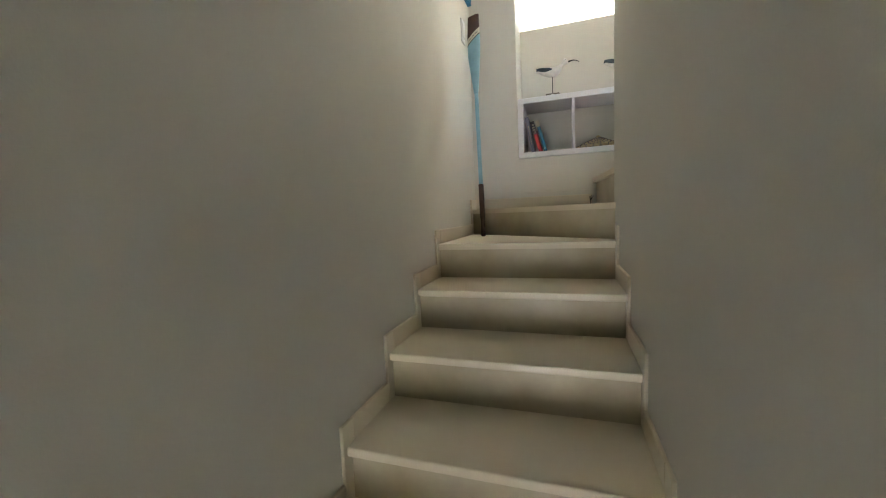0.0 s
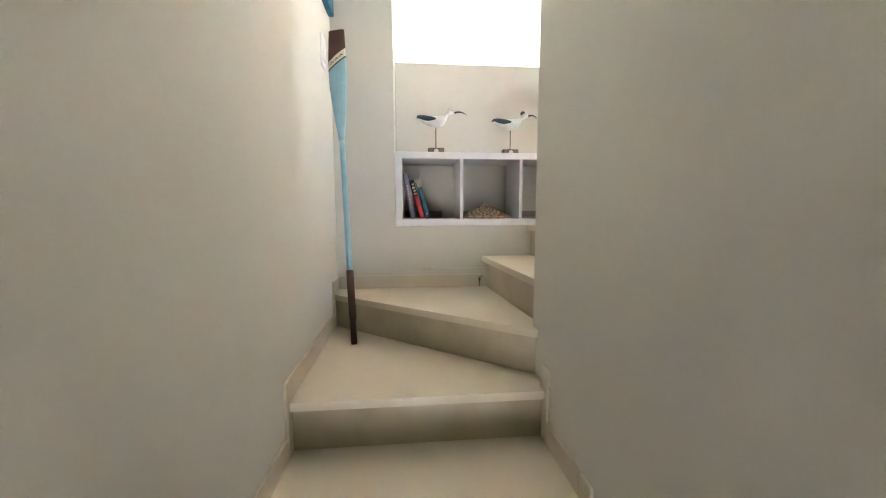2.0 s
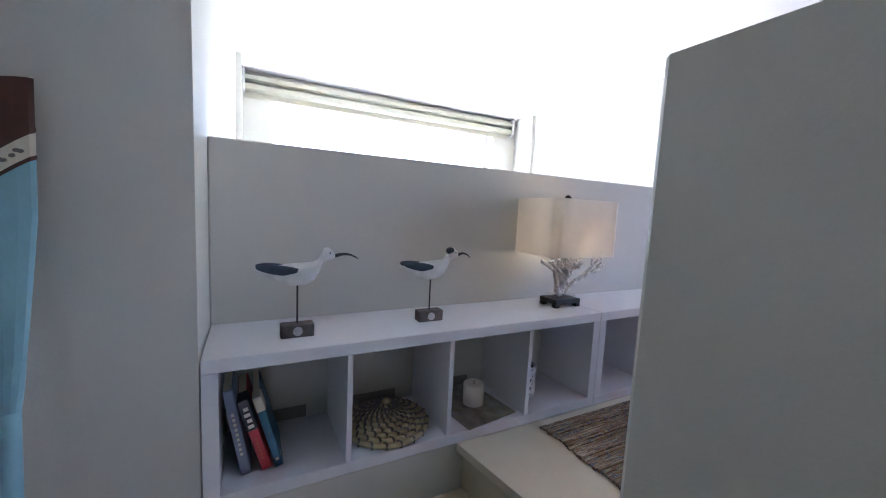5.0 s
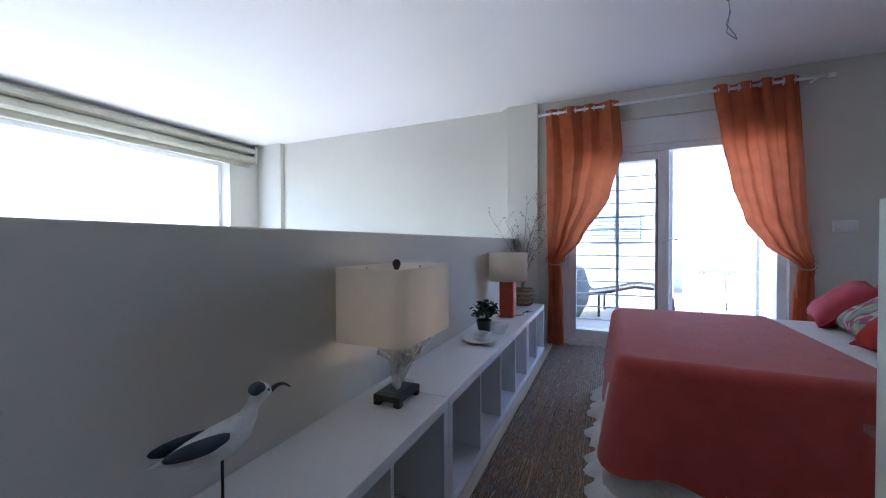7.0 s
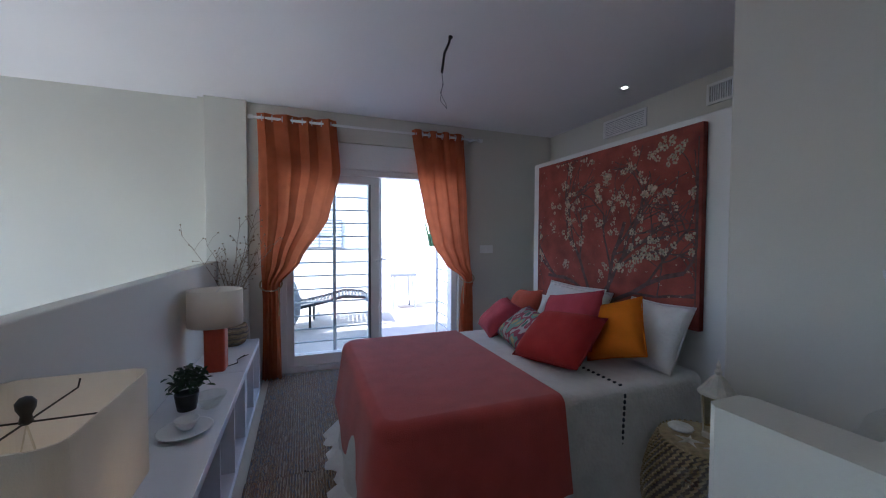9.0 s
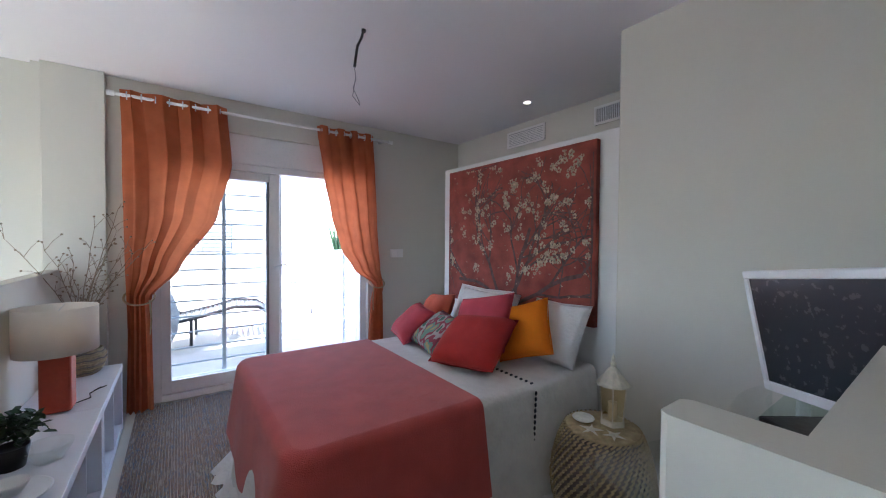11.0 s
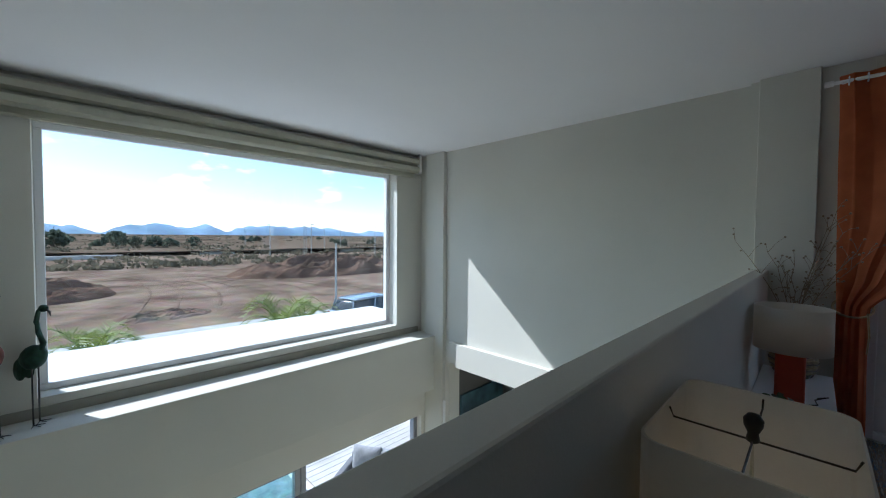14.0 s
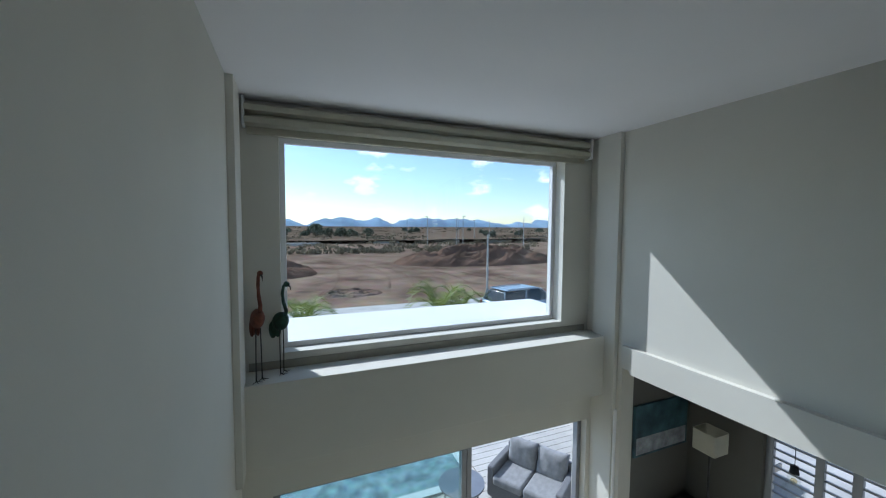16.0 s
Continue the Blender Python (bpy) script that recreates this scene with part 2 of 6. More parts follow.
def cyl(bm, p0, p1, r0, r1=None, seg=16):
    p0, p1 = Vector(p0), Vector(p1)
    d = p1 - p0
    q = d.to_track_quat("Z", "Y").to_matrix().to_4x4()
    bmesh.ops.create_cone(bm, cap_ends=True, segments=seg, radius1=r0, radius2=r0 if r1 is None else r1, depth=d.length, matrix=Matrix.Translation((p0 + p1) / 2) @ q)
    return bm


def ball(bm, c, r, sx=1, sy=1, sz=1, seg=12, rot=None):
    t = Matrix.Translation(c) @ (rot or Matrix()) @ Matrix.Diagonal((sx, sy, sz, 1))
    bmesh.ops.create_uvsphere(bm, u_segments=seg, v_segments=max(6, seg // 2 + 2), radius=r, matrix=t)
    return bm


def lathe(bm, prof, seg=32, c=(0, 0, 0), closed=False):
    rings = []
    for r, z in prof:
        rings.append([bm.verts.new((c[0] + r * math.cos(2 * math.pi * i / seg), c[1] + r * math.sin(2 * math.pi * i / seg), c[2] + z)) for i in range(seg)])
    for a, b in zip(rings, rings[1:]):
        for i in range(seg):
            j = (i + 1) % seg
            bm.faces.new((a[i], a[j], b[j], b[i]))
    if closed:
        bm.faces.new(list(reversed(rings[0])))
        bm.faces.new(rings[-1])
    return bm


def tube(bm, pts, r, seg=8, taper=1.0):
    pts = [Vector(p) for p in pts]
    rings = []
    for i, p in enumerate(pts):
        d = (pts[min(i + 1, len(pts) - 1)] - pts[max(i - 1, 0)]).normalized()
        a = d.cross(Vector((0.13, 0.31, 0.94))).normalized()
        b = d.cross(a)
        rr = r * (1 + (taper - 1) * i / max(1, len(pts) - 1))
        rings.append([bm.verts.new(p + rr * (a * math.cos(2 * math.pi * k / seg) + b * math.sin(2 * math.pi * k / seg))) for k in range(seg)])
    for u, v in zip(rings, rings[1:]):
        for k in range(seg):
            j = (k + 1) % seg
            bm.faces.new((u[k], u[j], v[j], v[k]))
    bm.faces.new(list(reversed(rings[0])))
    bm.faces.new(rings[-1])
    return bm


def prism(bm, pts, z0, z1):
    lo = [bm.verts.new((x, y, z0)) for x, y in pts]
    hi = [bm.verts.new((x, y, z1)) for x, y in pts]
    n = len(pts)
    bm.faces.new(list(reversed(lo)))
    bm.faces.new(hi)
    for i in range(n):
        j = (i + 1) % n
        bm.faces.new((lo[i], lo[j], hi[j], hi[i]))
    return bm


def grid(bm, fn, nu, nv):
    vs = [[bm.verts.new(fn(i / nu, j / nv)) for j in range(nv + 1)] for i in range(nu + 1)]
    for i in range(nu):
        for j in range(nv):
            bm.faces.new((vs[i][j], vs[i + 1][j], vs[i + 1][j + 1], vs[i][j + 1]))
    return bm


def finish(name, bm, material, smooth=False):
    bmesh.ops.recalc_face_normals(bm, faces=bm.faces)
    me = bpy.data.meshes.new(name)
    bm.to_mesh(me)
    bm.free()
    me.materials.append(material)
    if smooth:
        me.shade_smooth()
    return me


def part(name, bm, material, parent, label="", smooth=False):
    ob = new(name, finish(name, bm, material, smooth))
    ob.parent = parent
    if label:
        ob["label"] = label
    return ob


def thing(name, label, category, loc=(0, 0, 0), rz=0.0, group="", rx=0.0, ry=0.0):
    ob = new(name)
    ob.matrix_basis = pose(*loc, rx, ry, rz)
    ob.empty_display_size = 0.05
    return tagged(ob, label, category, group)


def solo(name, bm, material, label, category, loc=(0, 0, 0), rz=0.0, group="", smooth=False, rx=0.0, ry=0.0, kind=""):
    ob = new(name, finish(name, bm, material, smooth))
    ob.matrix_basis = pose(*loc, rx, ry, rz)
    return tagged(ob, label, category, group, kind)


def fixed(name, bm, material, label="", smooth=False):
    ob = new(name, finish(name, bm, material, smooth))
    return tagged(ob, label, "", "", "structure")


def B(*a, **k):
    return bx(bmesh.new(), *a, **k)


# side room walls: the unlit room's shade is put into this dark colour
M_WALL_SHADED = mat("shaded_wall_paint", (0.13, 0.126, 0.11), 0.75, var=0.06, scale=2.0, bump=0.12, bscale=90)

# ---- structure: stair well and loft ----
ST_TOP = Z_CEIL
fixed("wall_stairs_west", B(-0.6, X_STL, -6.0, 0.0, Z_LOW - 0.1, ST_TOP), M_WALL, "pale greige painted plaster wall along the stairs")
fixed("wall_void_west", B(-0.6, 0.0, 0.002, Y_WIN, Z_LOW - 0.1, ST_TOP), M_WALL, "pale greige painted plaster wall of the double-height void")
fixed("wall_under_loft", B(0.0, X_VOID, 0.003, 0.30, Z_LOW - 0.1, -0.252), M_WALL, "plain plaster wall below the loft edge")
fixed("loft_slab_edge", B(0.0, X_VOID, 0.004, PAR_Y1 - 0.004, -0.25, -0.003), M_WALL, "painted edge of the loft floor slab")
fixed("parapet", B(0.0, X_VOID, PAR_Y0, PAR_Y1, -0.30, PAR_Z, bev=0.006), M_WALL, "painted parapet wall between loft and void")
bm = bmesh.new()
prism(bm, [(X_STR, -2.19), (X_STR + 0.10, -2.19), (X_STR + 0.10, -0.848), (0.762, -0.848), (0.773, -0.838), (0.773, -0.786), (0.762, -0.776), (X_STR + 0.008, -0.776), (X_STR, -0.785)], Z_LOW - 0.1, PAR_Z)
fixed("wall_stairs_east", bm, M_WALL, "painted low wall beside the stairs, turning at the top")
fixed("wall_stairs_east_tall", B(X_STR, X_STR + 0.10, -6.0, -2.19, Z_LOW - 0.1, Z_CEIL), M_WALL, "full-height painted wall beside the lower stairs")
fixed("wall_stairs_infill", B(X_STR + 0.002, 0.62, -0.777, -0.70, Z_LOW - 0.1, -0.392), M_WALL, "painted plaster below the winder steps")
fixed("floor_loft", B(X_STR + 0.10, X_BED, Y_BACK, -0.80, -0.25, -0.004), M_MARBLE, "cream marble loft floor")
bm = bmesh.new()
prism(bm, [(0.80, -0.001), (0.955, -0.795), (X_BED, -0.795), (X_BED, -0.001)], -0.25, -0.004)
fixed("floor_landing", bm, M_MARBLE, "cream marble floor at the stair top")
fixed("floor_over_stairs", B(X_STL, X_STR + 0.10, -6.0, -3.9, -0.20, 0.0), M_MARBLE, "floor slab over the lower flight")
fixed("ceiling", B(-0.6, X_VOID + 0.2, -6.0, Y_WIN + WIN_T, Z_CEIL, Z_CEIL + 0.25), M_CEIL, "white painted plaster ceiling")
# unseen end wall; its opening is added to let daylight up the stairs
bm = bmesh.new()
bx(bm, -0.6, -0.30, -6.2, -6.0, Z_LOW - 0.1, Z_CEIL)
bx(bm, 0.50, 1.0, -6.2, -6.0, Z_LOW - 0.1, Z_CEIL)
bx(bm, -0.30, 0.50, -6.2, -6.0, -1.50, Z_CEIL)
fixed("wall_south", bm, M_WALL, "unseen plaster wall with an opening added for daylight at the stair foot")

# stairs: straight flight, two winders, landing step
stairs = thing("staircase", "cream marble staircase with beige risers and winders", "staircase", (0, 0, 0))
stairs["kind"] = "structure"
PITCH, NOSE, TH = 0.313, 0.025, 0.03
y, z = -0.93, -0.54
for i in range(15):
    if i:
        part("tread", B(X_STL, X_STR, y - NOSE, y + PITCH + 0.01, z - TH, z, bev=0.006), M_MARBLE, stairs)
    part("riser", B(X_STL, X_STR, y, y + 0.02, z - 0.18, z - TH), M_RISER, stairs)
    y -= PITCH
    z -= 0.18
L0, R0 = (X_STL, -0.12), (X_STR, -0.82)
part("tread", prism(bmesh.new(), [(X_STL, -0.955), (X_STR, -0.955), (X_STR, -0.79), (X_STL, -0.09)], -0.57, -0.54), M_MARBLE, stairs)
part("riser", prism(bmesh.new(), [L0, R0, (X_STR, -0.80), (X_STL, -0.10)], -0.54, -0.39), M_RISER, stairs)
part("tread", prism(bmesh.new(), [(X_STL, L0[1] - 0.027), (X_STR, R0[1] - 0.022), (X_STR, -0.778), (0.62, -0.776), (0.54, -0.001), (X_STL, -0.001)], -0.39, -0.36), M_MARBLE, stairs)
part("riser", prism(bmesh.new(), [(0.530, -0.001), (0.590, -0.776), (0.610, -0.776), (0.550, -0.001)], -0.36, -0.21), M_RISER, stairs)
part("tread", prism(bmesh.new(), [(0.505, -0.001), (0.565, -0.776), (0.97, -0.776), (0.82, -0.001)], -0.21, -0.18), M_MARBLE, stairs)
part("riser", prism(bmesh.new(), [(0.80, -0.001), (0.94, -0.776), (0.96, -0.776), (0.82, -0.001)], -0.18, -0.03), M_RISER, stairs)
part("tread", prism(bmesh.new(), [(0.772, -0.001), (0.905, -0.776), (1.02, -0.776), (0.88, -0.001)], -0.03, 0.0), M_MARBLE, stairs)
# stepped skirting on both stair walls
y, z = -0.93, -0.54
for i in range(9):
    for x0, x1 in ((X_STL, X_STL + 0.012), (X_STR - 0.012, X_STR)):
        y1 = y + PITCH if i else -0.70
        if not (i == 0 and x0 > 0):
            part("skirting", B(x0, x1, y + 0.02, y1 - 0.045 if i else (-0.13 if x0 < 0 else -0.78), z, z + 0.075, bev=0.003, seg=1), M_MARBLE, stairs)
        part("skirting", B(x0, x1, y - 0.045, y + 0.02, z - 0.18, z + 0.075, bev=0.003, seg=1), M_MARBLE, stairs)
    y -= PITCH
    z -= 0.18
part("skirting", B(X_STL, X_STL + 0.012, -0.12, -0.012, -0.36, -0.285, bev=0.003, seg=1), M_MARBLE, stairs)
part("skirting", B(X_STL, 0.50, -0.012, -0.001, -0.36, -0.285, bev=0.003, seg=1), M_MARBLE, stairs)
part("skirting", B(X_STL, X_STL + 0.012, -0.165, -0.12, -0.54, -0.285, bev=0.003, seg=1), M_MARBLE, stairs)

# ---- structure: bedroom walls ----
DY0, DY1, DZ1 = -1.82, -0.13, 2.08
WALL_BED = "greige bedroom wall beside the balcony door"
fixed("wall_east_bedroom_north", B(X_BED, X_BED + 0.25, DY1, 0.45, -0.25, Z_CEIL), M_WALL, WALL_BED)
fixed("wall_east_bedroom_south", B(X_BED, X_BED + 0.25, -3.4, DY0, -0.25, Z_CEIL), M_WALL, WALL_BED)
fixed("wall_east_bedroom_lintel", B(X_BED, X_BED + 0.25, DY0 + 0.0005, DY1 - 0.0005, DZ1, Z_CEIL), M_WALL, "greige wall above the balcony door")
fixed("wall_east_bedroom_sill", B(X_BED, X_BED + 0.25, DY0 + 0.0005, DY1 - 0.0005, -0.25, -0.01), M_WALL, "wall below the balcony door sill")
fixed("column_parapet", B(3.92, X_BED, 0.097, 0.40, 0.0, Z_CEIL, bev=0.005), M_WALL, "painted column at the parapet end")
fixed("wall_back", B(0.27, X_BED, Y_BACK - 0.15, Y_BACK, 0.0, Z_CEIL), M_WALL, "greige wall above the headboard partition")
fixed("wall_headboard", B(1.633, 3.22, -2.36, -2.21, 0.0, 1.842, bev=0.006), M_WHITE_WALL, "white painted headboard partition wall")
fixed("wall_tall", B(X_STR + 0.10, 1.63, Y_BACK + 0.001, -2.19, 0.0, Z_CEIL, bev=0.01), M_WALL, "full-height greige wall beside the bed")
fixed("wall_passage", B(X_STL, X_STR, -4.2, -4.05, 0.0, Z_CEIL), M_WALL, "plain plaster wall at the end of the passage")

# ---- structure: void, large window, living room below ----
WX0, WX1, WZ0, WZ1 = 0.34, 3.59, 0.04, 2.06
bm = bmesh.new()
bx(bm, -0.6, WX0, Y_WIN, Y_WIN + WIN_T, -0.10, Z_CEIL)
bx(bm, WX1, X_VOID + 0.2, Y_WIN, Y_WIN + WIN_T, -0.10, Z_CEIL)
bx(bm, WX0, WX1, Y_WIN, Y_WIN + WIN_T, WZ1, Z_CEIL)
bx(bm, WX0, WX1, Y_WIN, Y_WIN + WIN_T, -0.10, WZ0)
fixed("wall_north", bm, M_WALL, "greige wall with the large picture window")
fixed("ledge", B(0.001, X_VOID, 3.675, Y_WIN + 0.05, -0.83, -0.10, bev=0.006), M_WALL, "deep painted ledge under the picture window")
fixed("skirting_ledge", B(0.062, 3.958, Y_WIN - 0.012, Y_WIN, -0.10, -0.025), M_SKIRT, "grey skirting along the ledge")
fixed("column_north_west", B(0.0, 0.055, 3.47, 3.80, -0.83, Z_CEIL, bev=0.005), M_WALL, "painted column beside the window")
fixed("column_north_east", B(3.96, X_VOID, 3.52, 3.86, Z_LOW, Z_CEIL, bev=0.005), M_WALL, "painted column beside the window")
LDX0, LDX1, LDZ = 0.24, 3.90, -1.22
bm = bmesh.new()
bx(bm, -0.6, LDX0, 3.86, 4.10, Z_LOW - 0.1, -0.103)
bx(bm, LDX1, X_VOID + 0.2, 3.86, 4.10, Z_LOW - 0.1, -0.103)
bx(bm, LDX0, LDX1, 3.86, 4.10, LDZ, -0.103)
fixed("wall_north_low", bm, M_WALL, "greige wall around the patio door")
# void side of the east wall; below it the room opens into a side room with a louvred door
X_ANN, Y_ANN = 5.25, 3.45
SDY0, SDY1, SDZ = 1.22, 2.62, -1.00
bm = bmesh.new()
bx(bm, X_VOID, X_VOID + 0.2, 0.451, Y_WIN, -0.42, Z_CEIL)
bx(bm, X_VOID, X_VOID + 0.2, Y_ANN, Y_WIN, Z_LOW - 0.1, -0.42)
fixed("wall_east_void", bm, M_WALL, "greige wall of the double-height void")
fixed("wall_side_room_north", B(X_VOID + 0.2, X_ANN + 0.2, Y_ANN, Y_ANN + 0.2, Z_LOW - 0.1, -0.43), M_WALL_SHADED, "side room wall, coloured dark for the shade in there")
bm = bmesh.new()
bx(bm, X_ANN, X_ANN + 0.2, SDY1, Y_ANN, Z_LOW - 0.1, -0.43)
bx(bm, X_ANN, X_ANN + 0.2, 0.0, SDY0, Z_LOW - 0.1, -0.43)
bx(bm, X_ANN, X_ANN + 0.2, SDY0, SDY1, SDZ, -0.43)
fixed("wall_side_room_east", bm, M_WALL_SHADED, "side room wall with the louvred door opening")
fixed("wall_side_room_south", B(X_VOID, X_ANN + 0.2, -0.2, 0.0, Z_LOW - 0.1, -0.43), M_WALL, "plain wall of the side room")
fixed("ceiling_side_room", B(X_VOID + 0.2, X_ANN + 0.2, -0.2, Y_ANN + 0.2, -0.428, -0.422), M_CEIL, "white side room ceiling")
fixed("floor_side_room", B(X_VOID + 0.2, X_ANN + 0.2, -0.2, Y_ANN + 0.2, Z_LOW - 0.1, Z_LOW), M_MARBLE, "cream marble side room floor")
bm = bmesh.new()
vs = [(3.41, -0.13), (1.0, -0.13), (1.0, -0.43), (3.28, -0.43), (3.41, -0.25)]
lo = [bm.verts.new((3.955, a, b)) for a, b in vs]
hi = [bm.verts.new((X_VOID, a, b)) for a, b in vs]
bm.faces.new(lo)
bm.faces.new(list(reversed(hi)))
for i in range(5):
    bm.faces.new((lo[i], hi[i], hi[(i + 1) % 5], lo[(i + 1) % 5]))
fixed("beam_east", bm, M_WALL, "painted beam with a chamfered end along the void wall")
fixed("floor_living", B(-0.6, X_VOID + 0.2, -6.2, Y_WIN + WIN_T, Z_LOW - 0.1, Z_LOW), M_MARBLE, "cream marble living room floor")

# ---- things: stairs ----
OX, OY = -0.185, -0.44
oar = thing("oar", "pale blue wooden oar with brown tip leaning in the corner", "oar", (OX, OY, -0.54))
o_top = Vector((-0.30 - OX, -0.03 - OY, 1.03 + 0.54))
oar.matrix_basis = Matrix.Translation((OX, OY, -0.535)) @ o_top.to_track_quat("Z", "X").to_matrix().to_4x4() @ pose(0, 0, 0, 0, 0, 62)
OL = o_top.length


def oar_blade(bm, s0, s1, n=14, slant0=0.0, slant1=0.0, extra=0.0):
    """A lens-section piece of the blade between two heights, with slanted ends."""
    def half(s):
        k = s / OL
        if k > 0.86:
            return 0.049
        if k > 0.62:
            return 0.0135 + 0.0355 * min(1, ((k - 0.62) / 0.20)) ** 0.8
        return 0.0135
    rows = []
    for i in range(n + 1):
        row = []
        f = i / n
        for k in range(12):
            a = 2 * math.pi * k / 12
            sm = s0 + (s1 - s0) * f
            w = half(sm) + extra
            u = math.cos(a)
            s = sm + u * 0.049 * (slant0 * (1 - f) + slant1 * f)
            row.append(bm.verts.new((w * u, (0.010 if sm / OL > 0.66 else 0.0135) * math.sin(a) * (1 if extra == 0 else 1.08), s)))
        rows.append(row)
    for p, q in zip(rows, rows[1:]):
        for k in range(12):
            j = (k + 1) % 12
            bm.faces.new((p[k], p[j], q[j], q[k]))
    bm.faces.new(list(reversed(rows[0])))
    bm.faces.new(rows[-1])
    return bm


part("grip", lathe(bmesh.new(), [(0.012, 0.0), (0.015, 0.01), (0.013, 0.10), (0.017, 0.13), (0.017, OL * 0.215)], 14, closed=True), M_OAR_BROWN, oar, "dark brown turned grip", smooth=True)
part("shaft", oar_blade(bmesh.new(), OL * 0.215, OL * 0.62, 8), M_OAR_BLUE, oar, smooth=True)
part("blade", oar_blade(bmesh.new(), OL * 0.62, OL * 0.885, 16, 0, 0.7), M_OAR_BLUE, oar, "pale blue painted blade")
part("band", oar_blade(bmesh.new(), OL * 0.885, OL * 0.912, 4, 0.7, 0.7), M_CREAM, oar, "cream band with small fish motifs")
part("tip", oar_blade(bmesh.new(), OL * 0.912, OL, 6, 0.7, 0.0), M_OAR_BROWN, oar, "dark brown blade tip")
for s in (0.880, 0.914):
    part("stripe", oar_blade(bmesh.new(), OL * s, OL * (s + 0.005), 2, 0.7, 0.7, 0.0012), M_OAR_BROWN, oar)

for sy in (-1, 1):
    for u_ in (-0.5, 0.0, 0.5):
        for k in range(3):
            du, dz = (k - 1) * 0.006, (k % 2) * 0.006 - 0.003
            x_ = u_ * 0.049 + du
            part("motif", ball(bmesh.new(), (x_, sy * 0.010 * math.sqrt(1 - (x_ / 0.049) ** 2), OL * 0.8985 + x_ * 0.7 + dz), 0.005, 1.2, 0.25, 0.8, seg=6), M_GREYWOOD, oar)

sw = thing("light_switch", "white double light switch on the stair wall", "switch", (X_STL, -0.213, 0.856))
part("plate", B(0, 0.010, -0.042, 0.042, -0.075, 0.075, bev=0.003), M_PLASTIC, sw)
for k in (-1, 1):
    part("rocker", B(0.009, 0.015, k * 0.0145 - 0.0135, k * 0.0145 + 0.0135, -0.045, 0.045, bev=0.003), M_PLASTIC, sw)
pa = thing("sea_painting", "unframed blue sea painting on the stair wall", "painting", (X_STL, -0.25, 1.105))
part("canvas", B(0, 0.03, -0.28, 0.22, 0.0, 0.50, bev=0.004), M_BLUEART, pa)


# ---- things: long low shelf with its contents ----
def shelf_unit(x0, cells, group):
    w = 0.038 * 2 + cells * 0.335 + (cells - 1) * 0.016
    u = thing("shelf_unit", "white laminate low open shelf unit along the parapet", "shelf", (x0, 0, 0), group=group)
    D = 0.314
    part("top_board", B(0, w, 0, D, 0.382, 0.42, bev=0.002, seg=1), M_SHELF, u)
    part("bottom_board", B(0, w, 0, D, 0.0, 0.038, bev=0.002, seg=1), M_SHELF, u)
    part("side_board", B(0, 0.038, 0.001, D, 0.038, 0.382), M_SHELF, u)
    part("side_board", B(w - 0.038, w, 0.001, D, 0.038, 0.382), M_SHELF, u)
    for i in range(1, cells):
        xx = 0.038 + i * 0.335 + (i - 1) * 0.016
        part("divider", B(xx, xx + 0.016, 0.003, D, 0.038, 0.382), M_SHELF, u)
    return w


W1 = shelf_unit(0.004, 4, "low shelf units")
W2 = shelf_unit(0.006 + W1, 4, "low shelf units")
W3 = shelf_unit(0.008 + W1 + W2, 2, "low shelf units")
SHELF_END = 0.008 + W1 + W2 + W3
for xx in (0.20, 0.55, 0.90):
    fixed("skirting_parapet", B(xx - 0.14, xx + 0.10, 0.3145, PAR_Y0 - 0.0005, 0.04, 0.085), M_SKIRT, "grey skirting seen through the shelf")


